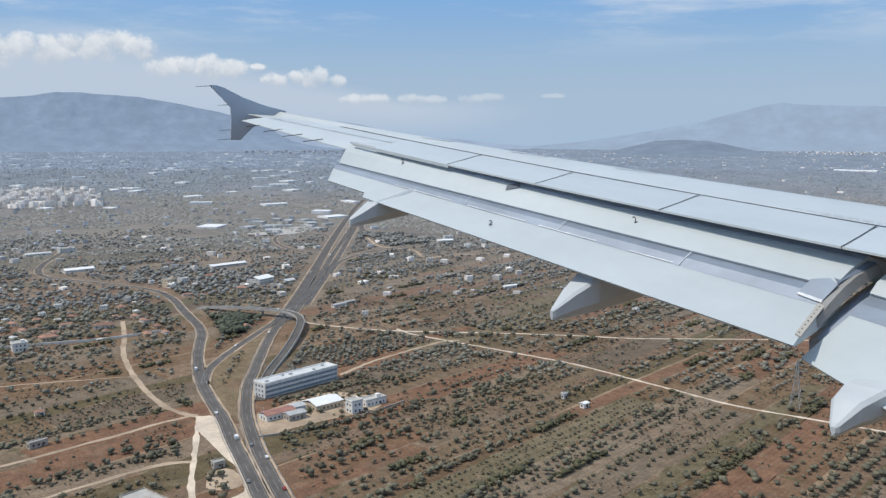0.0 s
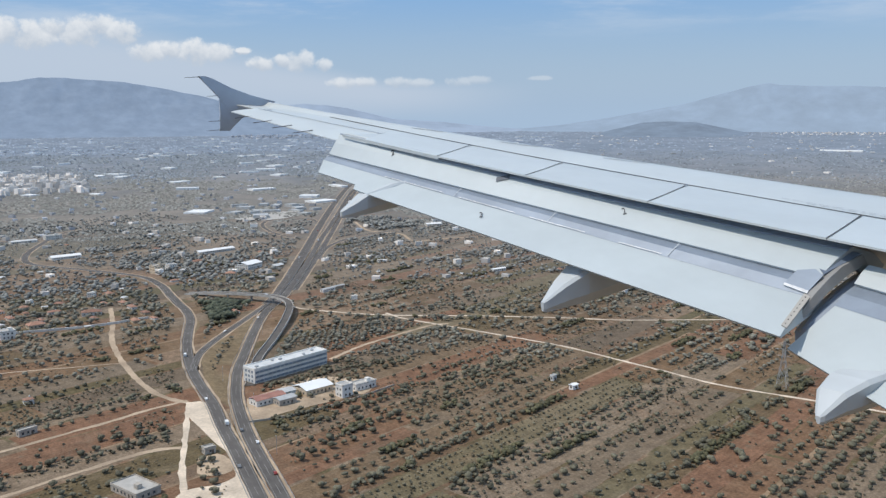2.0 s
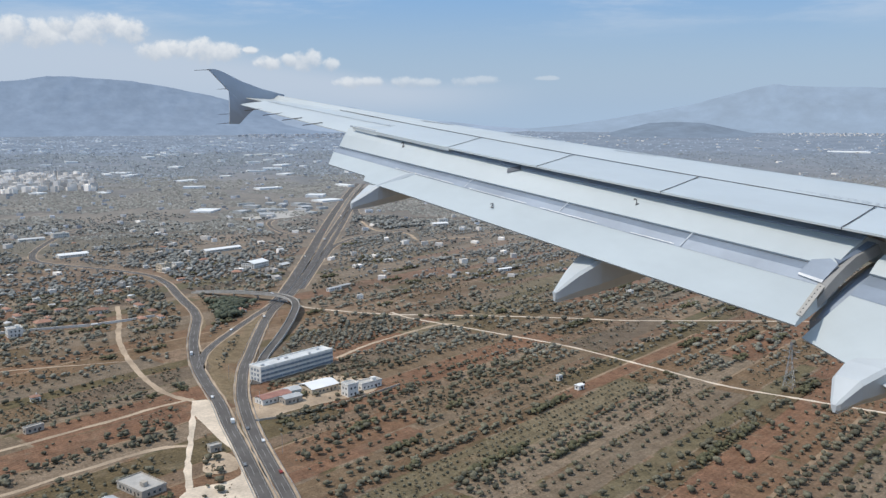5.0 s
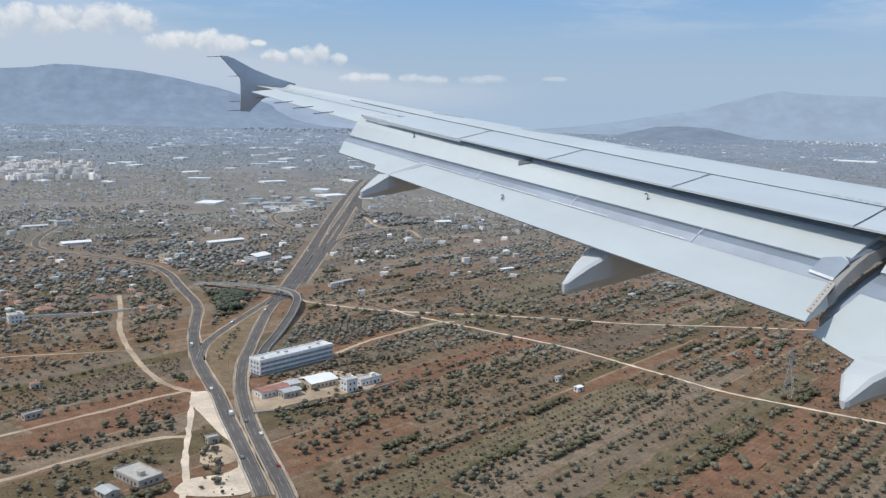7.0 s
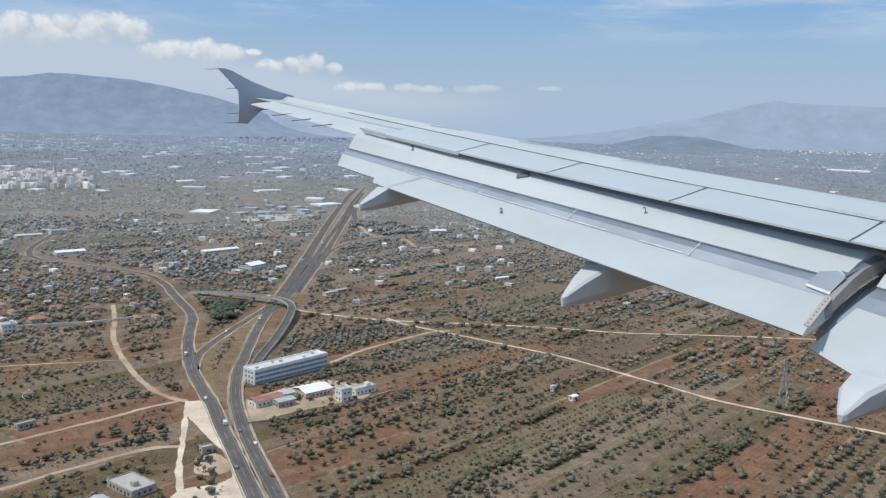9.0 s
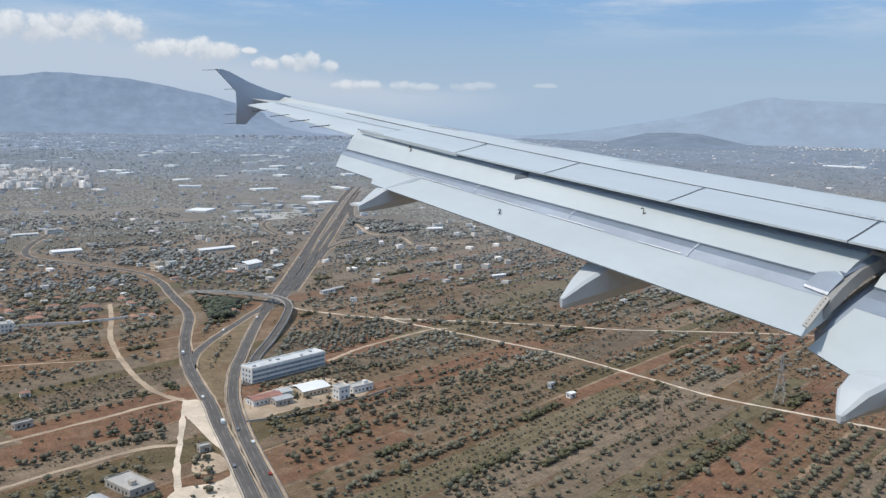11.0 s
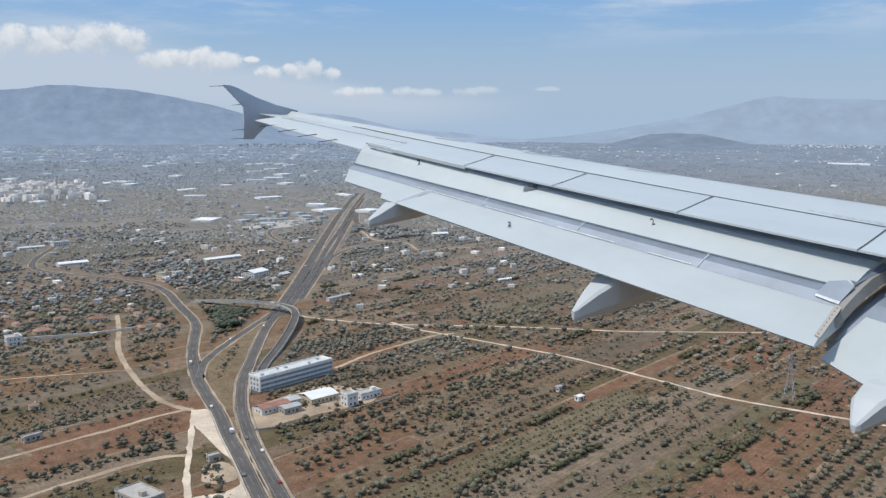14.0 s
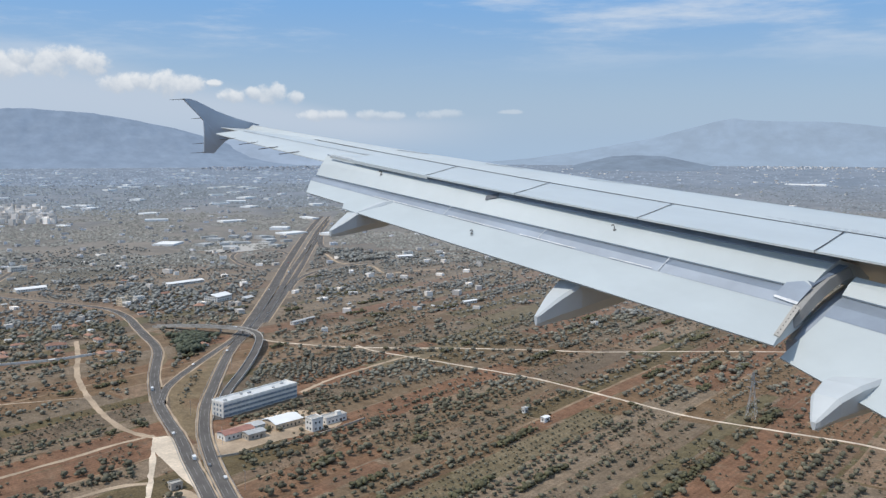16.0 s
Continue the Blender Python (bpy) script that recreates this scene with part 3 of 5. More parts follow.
patch("yard_1", ((-496, 173), (-502, 190), (-515, 226), (-490, 251), (-469, 244), (-464, 219), (-461, 188), (-458, 163)), 0.18, M["dirt"], "dusty paved factory yard", "yard", 0.5)
patch("yard_2", ((-1431, 478), (-1488, 555), (-1472, 624), (-1405, 591), (-1377, 523)), 0.18, M["concrete"], "pale paved depot yard beyond the highway", "yard", 1.5)

# ---- the aircraft: hull and left wing ----
CRAFT = pose(0, 0, 170, 3.486, -2.450, -2.627)
craft = thing("aircraft", CRAFT, "airliner hull with a pale grey wing, flaps lowered", "aircraft")


def z_wing(s):
    return -2.255 + (s - 1.975) * math.tan(radians(9.126)) + 0.561 * (s / 17) ** 2


def W(s, aft, dz=0.0):
    return Vector((-(s - 1.5), 24.742 - aft, z_wing(s) + dz))


def lead(s):
    return 12.266 + 0.476 * (s - 1.975)


def hinge(s):
    return 16.263 + 0.286 * (s - 6.4)


def shroud(s):
    return 17.863 + 0.231 * (s - 6.4)


def dz_hinge(s):
    return 0.1295 - 0.0187 * (s - 6.4)


def dz_shroud(s):
    return 0.2698 - 0.0233 * (s - 6.4)


def skin_dz(s, f):
    """Height of the upper skin over the wing line, f from the nose (0) to the shroud (1)."""
    fh = (hinge(s) - lead(s)) / (shroud(s) - lead(s))
    fh = min(max(fh, 0.12), 0.8)
    if f < fh:
        k = f / fh
        return dz_hinge(s) * k + 0.020 * math.sin(math.pi * k) * min(1, (shroud(s) - lead(s)) / 3)
    return dz_hinge(s) + (dz_shroud(s) - dz_hinge(s)) * (f - fh) / (1 - fh)


def on_skin(s, f, up=0.0):
    return W(s, lead(s) + (shroud(s) - lead(s)) * f, skin_dz(s, f) + up)


# wing box: upper skin, nose and lower skin
secs = []
for s in (*np.linspace(1.0, 13.41, 30), *np.linspace(13.43, 16.9, 12)):
    s = float(s)
    c = shroud(s) - lead(s)
    cut_f = 1.0 if s < 13.42 else 0.66
    sec = [on_skin(s, f * cut_f) for f in (1.0, 0.93, 0.85, 0.75, 0.65, 0.55, 0.45, 0.35, 0.25, 0.15, 0.07, 0.0)]
    sec += [W(s, lead(s) - 0.02 * c, -0.030 * c), W(s, lead(s) + 0.01 * c, -0.06 * c), W(s, lead(s) + 0.12 * c, -0.10 * c), W(s, lead(s) + 0.4 * c, -0.125 * c), W(s, lead(s) + 0.75 * c * cut_f, -0.06 * c), W(s, lead(s) + 0.97 * c * cut_f, skin_dz(s, 0.97 * cut_f) - 0.025)]
    secs.append(sec)
part("wing_skin", loft(secs), M["wing"], craft, "pale grey painted wing skin", True)


def f_hinge(s):
    return (hinge(s) - lead(s)) / (shroud(s) - lead(s))


def strip(points, width, up, bm=None):
    """A narrow dark joint along points given as (span, fraction)."""
    bm = bm or bmesh.new()
    prev = None
    for k, (s, f) in enumerate(points):
        s2, f2 = points[min(k + 1, len(points) - 1)]
        s1, f1 = points[max(k - 1, 0)]
        a, b = on_skin(s1, f1), on_skin(s2, f2)
        d = (b - a).normalized()
        n = Vector((-d.y, d.x, 0)).normalized() * width / 2
        p = on_skin(s, f, up)
        ring = [bm.verts.new(p + n), bm.verts.new(p - n)]
        if prev:
            bm.faces.new((prev[0], prev[1], ring[1], ring[0]))
        prev = ring
    return bm


def skewed(s, k, end):
    """Spoiler cuts stand square to the swept hinge: k from the hinge (0) to the rear edge (1)."""
    a = s + (0.40 + 0.057 * s) * (1 - k)
    fh = f_hinge(a) + 0.012
    return a, fh + (end - fh) * k


SPOILER = (4.35, 6.36, 8.15, 9.79, 11.27, 12.75)
for s0, s1 in zip(SPOILER, SPOILER[1:]):
    bm = bmesh.new()
    g = 0.005
    n = 8
    top, bot = [], []
    for i in range(n + 1):
        s = s0 + g + (s1 - s0 - 2 * g) * i / n
        cut = [skewed(s, j / 4, 1.07) for j in range(5)]
        top.append([bm.verts.new(on_skin(a, f, 0.014 if j else 0.004)) for j, (a, f) in enumerate(cut)])
        bot.append([bm.verts.new(on_skin(a, f, -0.006 if j == 4 else -0.02)) for j, (a, f) in enumerate(cut)])
    for i in range(n):
        for j in range(4):
            bm.faces.new((top[i][j], top[i + 1][j], top[i + 1][j + 1], top[i][j + 1]))
            bm.faces.new((bot[i][j], bot[i][j + 1], bot[i + 1][j + 1], bot[i + 1][j]))
        bm.faces.new((top[i][4], top[i + 1][4], bot[i + 1][4], bot[i][4]))
        bm.faces.new((top[i][0], bot[i][0], bot[i + 1][0], top[i + 1][0]))
    for i in (0, n):
        bm.faces.new([*top[i], *bot[i][::-1]])
    part("spoiler", bm, M["panel"], craft, "pale grey spoiler panel")
    if s1 > 12:
        continue
    part("spoiler_joint", strip([skewed(s1, k / 6, 1.068) for k in range(7)], 0.018, 0.017), M["seal"], craft, "dark joint between spoilers")
part("hinge_line", strip([(s, f_hinge(s)) for s in np.linspace(3.0, 15.4, 40)], 0.04, 0.008), M["seal"], craft, "dark spoiler hinge line")
for sa in (10.4, 11.9, 13.4):
    part("slat_track", strip([(sa + 0.12 * k, 0.05 + 0.012 * k) for k in range(5)], 0.035, 0.008), M["ink_grey"], craft, "dark slat track cover")
# fixed shroud lip outboard of the spoilers that open
lip = []
for k in range(13):
    p = on_skin(11.25 + 2.0 * k / 12, 1.071, 0.012)
    lip.append([p, p + Vector((0, 0.012, 0.001)), p + Vector((0, 0.014, -0.042)), p + Vector((0, 0.004, -0.042))])
part("shroud_lip", loft(lip), M["wing"], craft, "pale grey shroud lip over the flap")
# aileron with its hinge line
rows_a = []
for k in range(9):
    s = 13.45 + 2.95 * k / 8
    c, drop = shroud(s) - lead(s), 0.10 - 0.03 * k / 8
    rows_a.append([on_skin(s, 0.64, 0.004), on_skin(s, 0.78, -drop * 0.22), on_skin(s, 0.92, -drop * 0.55), on_skin(s, 1.06, -drop), on_skin(s, 1.06, -drop - 0.012), on_skin(s, 0.9, -drop - 0.03), on_skin(s, 0.64, -0.07)])
part("aileron", loft(rows_a), M["panel"], craft, "pale grey drooped aileron")
part("aileron_joint", strip([(s, 0.645) for s in np.linspace(13.1, 16.3, 12)], 0.02, 0.010), M["ink_grey"], craft)
for s in (13.55, 16.2):
    part("aileron_gap", strip([(s, f) for f in (0.5, 0.57, 0.64)], 0.02, 0.010), M["seal"], craft)
# stencilled lines of small writing, too small to read
bm = bmesh.new()
for row, (sa, sb) in enumerate(((6.55, 8.05), (6.6, 7.7))):
    s = sa
    while s < sb:
        w = random.uniform(0.03, 0.11)
        strip([(s, f_hinge(s) - 0.055 + 0.022 * row), (s + w, f_hinge(s + w) - 0.055 + 0.022 * row)], 0.013, 0.009, bm)
        s += w + 0.035
part("stencil", bm, M["ink_grey"], craft, "small grey stencilled writing")

# flaps: main panel and tab, outboard and inboard
def flap_pair(c, g, l3, l4, t, names, short=2.0):
    """Each argument: the inner and the outer end of a line of the flap."""
    def sec(i):
        nose = c[i] + Vector((0, 0.42, -0.20))
        return [g[i] + Vector((0, 0.30, -0.10)), g[i], g[i].lerp(l3[i], 0.5) + Vector((0, 0, 0.018)), l3[i], l3[i] + Vector((0, 0.01, -0.018)), g[i].lerp(l3[i], 0.3) + Vector((0, 0.1, -0.14)), nose + Vector((0, -0.1, -0.10)), nose]
    n = 24
    rows_m = []
    a, b = sec(0), sec(1)
    for k in range(n + 1):
        rows_m.append([p.lerp(q, k / n) for p, q in zip(a, b)])
    main = part(names[0], loft(rows_m), M["flap"], craft, "pale grey main flap panel, lowered")

    def tab(i):
        return [l3[i] + Vector((0, 0.12, -0.07)), l3[i] + Vector((0, 0.02, -0.022)), l3[i].lerp(l4[i], 0.5) + Vector((0, 0, 0.006)), l4[i]]
    a, b = tab(0), tab(1)
    nose_rows = [[p.lerp(q, k / n) for p, q in zip(a, b)] for k in range(n + 1)]
    bm = bmesh.new()
    prev = None
    for row in nose_rows:
        ring = [bm.verts.new(p) for p in row]
        if prev:
            for k in range(3):
                bm.faces.new((prev[k], prev[k + 1], ring[k + 1], ring[k]))
        prev = ring
    tb_rows = []
    for f in sorted([k / n for k in range(n + 1)] + [short - 0.0008, short + 0.0008] if short < 1 else [k / n for k in range(n + 1)]):
        p4, pt, p3 = l4[0].lerp(l4[1], f), t[0].lerp(t[1], f), l3[0].lerp(l3[1], f)
        if f > short:
            pt = pt.lerp(p4, 0.24)
        tb_rows.append([p4 + Vector((0, 0, -0.002)), p4.lerp(pt, 0.5), pt, pt + Vector((0, 0.01, -0.016)), p4 + Vector((0, 0.12, -0.16)), p3 + Vector((0, 0.13, -0.12)), p3 + Vector((0, 0.12, -0.075))])
    body = part(names[1], loft(tb_rows), M["flap"], craft, "pale grey flap tab, lowered")
    part("tab_nose", bm, M["metal"], body, "bare metal nose of the tab, reflections painted into its colour")
    return main, body


V = Vector
OUT_C = (V((-4.800, 6.939, -1.304)), V((-11.9, 5.178, 0.020)))
OUT_G = (V((-4.800, 6.910, -1.277)), V((-11.9, 5.210, 0.042)))
OUT_3 = (V((-4.800, 6.460, -1.477)), V((-11.9, 4.999, -0.239)))
OUT_4 = (V((-4.800, 6.270, -1.612)), V((-11.9, 4.903, -0.314)))
OUT_T = (V((-4.500, 5.577, -1.778)), V((-11.3, 4.534, -0.514)))
main_flap, tab_flap = flap_pair(OUT_C, OUT_G, OUT_3, OUT_4, OUT_T, ("flap", "flap_tab"), 0.87)
inward = V((3.4, 0.35, -0.62))
IN_ = [V((-4.62, 6.931, -1.381)), V((-4.62, 6.877, -1.414)), V((-4.62, 6.671, -1.545)), V((-4.62, 6.411, -1.693)), V((-4.62, 5.807, -1.941))]
ins = [(p + inward, p) for p in IN_]
ins[4] = (V((-1.3, 5.27, -2.74)), IN_[4])
flap_pair(*ins, ("flap", "flap_tab"))
def on_flap(l0, l1, f, k, up):
    """A point on a flap's top between two of its lines: f along the span, k across."""
    a, b = l0[0].lerp(l0[1], f), l1[0].lerp(l1[1], f)
    p = a.lerp(b, k)
    nrm = (l0[1] - l0[0]).cross(b - a).normalized()
    if nrm.z < 0:
        nrm = -nrm
    return p + nrm * up


def flap_strip(l0, l1, f0, k0, f1, k1, wide, up, bm=None):
    bm = bm or bmesh.new()
    prev = None
    for i in range(5):
        f, k = f0 + (f1 - f0) * i / 4, k0 + (k1 - k0) * i / 4
        p = on_flap(l0, l1, f, k, up)
        q = on_flap(l0, l1, f0 + (f1 - f0) * (i + 0.1) / 4, k0 + (k1 - k0) * (i + 0.1) / 4, up)
        a, b = l0[0].lerp(l0[1], f), l1[0].lerp(l1[1], f)
        side = (q - p).cross((l0[1] - l0[0]).cross(b - a)).normalized() * wide / 2
        ring = [bm.verts.new(p + side), bm.verts.new(p - side)]
        if prev:
            bm.faces.new((prev[0], prev[1], ring[1], ring[0]))
        prev = ring
    return bm


# dark plate on the flap nose, painted in for the shaded gap under the spoilers
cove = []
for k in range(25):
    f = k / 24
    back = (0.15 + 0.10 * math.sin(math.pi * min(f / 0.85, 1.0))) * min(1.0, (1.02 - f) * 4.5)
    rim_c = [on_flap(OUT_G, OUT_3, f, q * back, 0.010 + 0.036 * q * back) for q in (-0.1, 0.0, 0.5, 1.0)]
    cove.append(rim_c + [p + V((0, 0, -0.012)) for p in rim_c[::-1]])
part("cove", loft(cove), M["cove"], main_flap, "dark grey plate standing in for the shaded gap under the spoilers")
for f in (0.188, 0.402, 0.61):
    part("nose_joint", flap_strip(OUT_3, OUT_4, f, 0.05, f + 0.002, 0.98, 0.010, 0.010), M["fairing"], craft, "pale joint strap across the tab nose")
# broken pale strips added as sun glints along the edge of the tab nose
for f0, f1 in ((0.20, 0.27), (0.33, 0.44), (0.47, 0.60), (0.64, 0.80)):
    part("nose_edge", flap_strip(OUT_3, OUT_4, f0, 0.93, f1, 0.96, 0.007, 0.010), M["bright"], tab_flap, "pale strip painted in for sun glints")


def skin_plate(points, up, th=0.012):
    """A thin plate with the given corners, laid on the surface that they lie in."""
    pts = [V(p) for p in points]
    nrm = (pts[1] - pts[0]).cross(pts[-1] - pts[0]).normalized()
    nrm = -nrm if nrm.z < 0 else nrm
    return loft([[p + nrm * (up - th) for p in pts], [p + nrm * up for p in pts]])


part("end_cap", skin_plate(((-4.879, 6.551, -1.427), (-4.901, 6.679, -1.380), (-4.895, 6.786, -1.347), (-4.839, 6.901, -1.324), (-4.735, 6.930, -1.343), (-4.751, 6.736, -1.401), (-4.776, 6.582, -1.444), (-4.786, 6.498, -1.469)), 0.016), M["cap_metal"], main_flap, "dark blue-grey end cap of the flap")
part("nose_panel", skin_plate(((-4.994, 6.426, -1.439), (-4.864, 6.499, -1.429), (-4.774, 6.481, -1.470), (-4.796, 6.313, -1.583), (-5.015, 6.284, -1.533)), 0.016), M["metal"], main_flap, "bare metal panel at the flap end")
part("nose_lip", skin_plate(((-5.015, 6.284, -1.533), (-4.796, 6.313, -1.583), (-4.79, 6.285, -1.600), (-5.01, 6.262, -1.548)), 0.018), M["bright"], main_flap, "polished lip under the metal panel")
part("rub_strip", skin_plate(((-4.843, 6.339, -1.593), (-4.775, 6.336, -1.607), (-4.542, 5.713, -1.749), (-4.599, 5.718, -1.736)), 0.014), M["concrete"], tab_flap, "pale rubbed end strip with rivets")
rib = []
for y, z, y2, z2 in ((6.95, -1.340, 6.97, -1.425), (6.844, -1.363, 6.88, -1.443), (6.659, -1.405, 6.70, -1.486), (6.509, -1.470, 6.555, -1.545), (6.398, -1.528, 6.445, -1.592), (6.281, -1.595, 6.33, -1.655), (6.131, -1.700, 6.17, -1.742), (5.933, -1.800, 5.95, -1.812)):
    rib.append([V((-4.80, y, z)), V((-4.725, y, z - 0.004)), V((-4.70, y2, z2)), V((-4.80, y2, z2))])
part("end_rib", loft(rib), M["rib"], main_flap, "taupe grey end rib of the flap")
for k in range(9):
    bm = bmesh.new()
    bmesh.ops.create_icosphere(bm, subdivisions=1, radius=0.006, matrix=Matrix.Translation(V((-4.806, 6.335, -1.600)).lerp(V((-4.572, 5.716, -1.742)), 0.06 + 0.11 * k) + V((0, 0, 0.016))))
    part("rivet", bm, M["seal"], tab_flap)
# slot drawn as a flat strip, its inner shadow put into the grey
part("flap_hook", flap_strip(OUT_G, OUT_3, 0.536, 0.24, 0.556, 0.46, 0.075, 0.024), M["slot"], craft, "flat strip on the flap with a slot's shadow in its colour")
# track between the two flaps
a0, a1 = V((-4.74, 7.15, -1.44)), V((-4.66, 6.12, -1.80))
trk = []
for k in range(9):
    f = k / 8
    p = a0.lerp(a1, f) + V((0, 0, 0.05 * math.sin(f * math.pi) - 0.05))
    trk.append([p + V((-0.13, 0, -0.03)), p + V((-0.03, 0, 0.0)), p + V((0.10, 0, -0.02)), p + V((0.10, 0, -0.12)), p + V((-0.13, 0, -0.12))])
part("flap_track", loft(trk), M["cove"], craft, "dark flap track in the gap")
part("track_edge", loft([[p[0] + V((0.02, 0, 0.012)), p[0] + V((0.06, 0, 0.022)), p[0] + V((0.06, 0, 0.0)), p[0] + V((0.02, 0, -0.01))] for p in trk]), M["steel"], craft)


# numerals on the flaps
def numeral(l0, l1, f, k, size, tall):
    cu = bpy.data.curves.new("numeral", "FONT")
    cu.body, cu.size, cu.align_x, cu.align_y, cu.extrude = "2", size, "CENTER", "CENTER", 0.002
    tmp = bpy.data.objects.new("numeral_text", cu)
    scene.collection.objects.link(tmp)
    dg = bpy.context.evaluated_depsgraph_get()
    me = bpy.data.meshes.new_from_object(tmp.evaluated_get(dg))
    bpy.data.objects.remove(tmp)
    p = on_flap(l0, l1, f, k, 0.016)
    a, b = l0[0].lerp(l0[1], f), l1[0].lerp(l1[1], f)
    x = -(l0[1] - l0[0]).normalized()
    y = (a - b)
    y = (y - x * y.dot(x)).normalized()
    z = x.cross(y)
    me.transform(Matrix.Diagonal((1, tall, 1, 1)))
    me.transform(Matrix.Rotation(radians(45), 4, "Z"))
    me.transform(Matrix((x, y, z)).transposed().to_4x4())
    me.transform(Matrix.Translation(p))
    me.materials.clear()
    me.materials.append(M["ink"])
    ob = new("numeral", me)
    ob.parent = craft
    ob["label"] = "black painted numeral 2"


numeral(OUT_4, OUT_T, 0.53, 0.43, 0.09, 2.4)
numeral(OUT_G, OUT_3, 0.302, 0.52, 0.085, 1.9)
numeral(OUT_G, OUT_3, 0.825, 0.35, 0.10, 1.5)


# flap track fairings
def fairing(x, stations, label):
    """A drooped canoe with a flat top: stations of (y, top, width, height)."""
    rings_f = []
    for y, z, w, h in stations:
        e = min(0.03, w * 0.2)
        rings_f.append([V((x - w / 2, y, z - e)), V((x - w / 2 + e, y, z)), V((x + w / 2 - e, y, z)), V((x + w / 2, y, z - e)), V((x + w * 0.45, y, z - h * 0.7)), V((x + w * 0.22, y, z - h)), V((x - w * 0.22, y, z - h)), V((x - w * 0.45, y, z - h * 0.7))])
    part("flap_fairing", loft(rings_f), M["fairing"], craft, label)


CANOE = "grey canoe-shaped flap track fairing"
fairing(-10.21, ((4.38, -0.931, 0.047, 0.076), (4.40, -0.912, 0.076, 0.104), (4.54, -0.827, 0.189, 0.189), (4.70, -0.737, 0.302, 0.265), (5.10, -0.643, 0.321, 0.321), (5.86, -0.567, 0.283, 0.283), (6.80, -0.472, 0.076, 0.095)), CANOE)
fairing(-6.77, ((4.95, -1.716, 0.046, 0.092), (4.98, -1.693, 0.082, 0.128), (5.17, -1.556, 0.238, 0.247), (5.40, -1.441, 0.384, 0.348), (5.95, -1.318, 0.421, 0.421), (6.95, -1.235, 0.348, 0.366), (8.05, -1.190, 0.073, 0.092)), CANOE)
fairing(-4.0, ((5.36, -2.245, 0.04, 0.06), (5.385, -2.215, 0.09, 0.10), (5.52, -2.08, 0.26, 0.20), (5.72, -2.02, 0.35, 0.26), (6.48, -2.00, 0.38, 0.30), (7.56, -1.90, 0.34, 0.30), (8.64, -1.75, 0.09, 0.09)), CANOE)

# wing-tip fence
rim = ((4.18, 1.22), (4.30, 1.215), (4.42, 1.17), (4.75, 0.98), (5.10, 0.83), (5.52, 0.70), (5.42, 0.64), (5.10, 0.58), (5.00, 0.51), (4.85, 0.43), (4.73, 0.33), (4.63, 0.235), (4.45, 0.25), (4.48, 0.55), (4.50, 0.82), (4.40, 0.95))
part("tip_fence", loft([[V((-15.46 - 0.10 * abs(z - 0.65), y, z)) for y, z in rim], [V((-15.50 - 0.10 * abs(z - 0.65), y, z)) for y, z in rim]]), M["fence"], craft, "dark grey arrow-shaped wing-tip fence")
for y, z, l in ((4.19, 1.20, 0.26), (4.49, 0.86, 0.2), (4.48, 0.42, 0.22), (4.45, 0.26, 0.24)):
    part("static_wick", loft([[V((-15.5, y + 0.02, z)), V((-15.5, y + 0.02, z + 0.012)), V((-15.49, y + 0.02, z))], [V((-15.5, y - l, z)), V((-15.5, y - l, z + 0.006)), V((-15.495, y - l, z))]]), M["seal"], craft)
for s in (14.2, 14.75, 15.3, 15.85):
    p = on_skin(s, 1.04, -0.075)
    part("static_wick", loft([[p + V((0, 0.08, 0.0)), p + V((0, 0.08, 0.012)), p + V((0.010, 0.08, 0.0))], [p + V((0.0, -0.25, -0.02)), p + V((0, -0.25, -0.008)), p + V((0.01, -0.25, -0.02))]]), M["seal"], craft)
# hull beside the camera
hull = []
for k in range(13):
    y = 14.0 - 26.0 * k / 12
    hull.append([V((2.35 + 1.95 * math.cos(a * math.tau / 40), y, -0.55 + 2.05 * math.sin(a * math.tau / 40))) for a in range(40)])
part("hull", loft(hull), M["wing"], craft, "white painted hull", True)

# ---- parcels of farmland ----
U, N = Vector((-0.295, 0.955, 0)), Vector((0.955, 0.295, 0))          # parcels run a little to the left of the nose
rng = random.Random(11)


def to_world(u, v):
    return U * u + N * v


seg = []
for k, pts in lines.items():
    w = {"main": 11, "west": 10, "back": 11, "slip": 8, "cross": 12}.get(k, 7 if k in ROAD or k == "flyover" else 4.2)
    for a, b in zip(pts[::2], pts[2::2]):
        seg.append((a.x, a.y, b.x, b.y, w))
SEG = np.array(seg)
keep_out = []


def near_road(x, y, extra=0.0):
    ax, ay, bx, by, w = SEG.T
    dx, dy = bx - ax, by - ay
    t = np.clip(((x - ax) * dx + (y - ay) * dy) / (dx * dx + dy * dy + 1e-9), 0, 1)
    return bool(np.any(np.hypot(x - ax - t * dx, y - ay - t * dy) < w + extra))


def blocked(x, y):
    return any((x - a) ** 2 + (y - b) ** 2 < r * r for a, b, r in keep_out)


def seen_side(x, y, margin=7.0):
    a = math.degrees(math.atan2(-x, y))
    return 24 - margin < a < 96 + margin


parcels = []
v = -2300.0
while v < 250:
    far = v < -1150
    wv = rng.uniform(11, 29) * (4.6 if far else 1.0)
    u = -700.0 + rng.uniform(0, 120)
    while u < 2600:
        wu = rng.uniform(110, 300) * (2.0 if far else 1.0)
        kind = rng.choices(("rows", "sparse", "bare", "wood", "vines"), (0.52, 0.28, 0.07, 0.03, 0.10))[0]
        c = to_world(u + wu / 2, v + wv / 2)
        if c.x < -120 and seen_side(c.x, c.y, 12):
            parcels.append((u, v, wu, wv, kind, rng.uniform(6.2, 8.4), rng.random()))
        u += wu + rng.uniform(0.5, 4.0)
    v += wv + rng.uniform(0.3, 3.0)

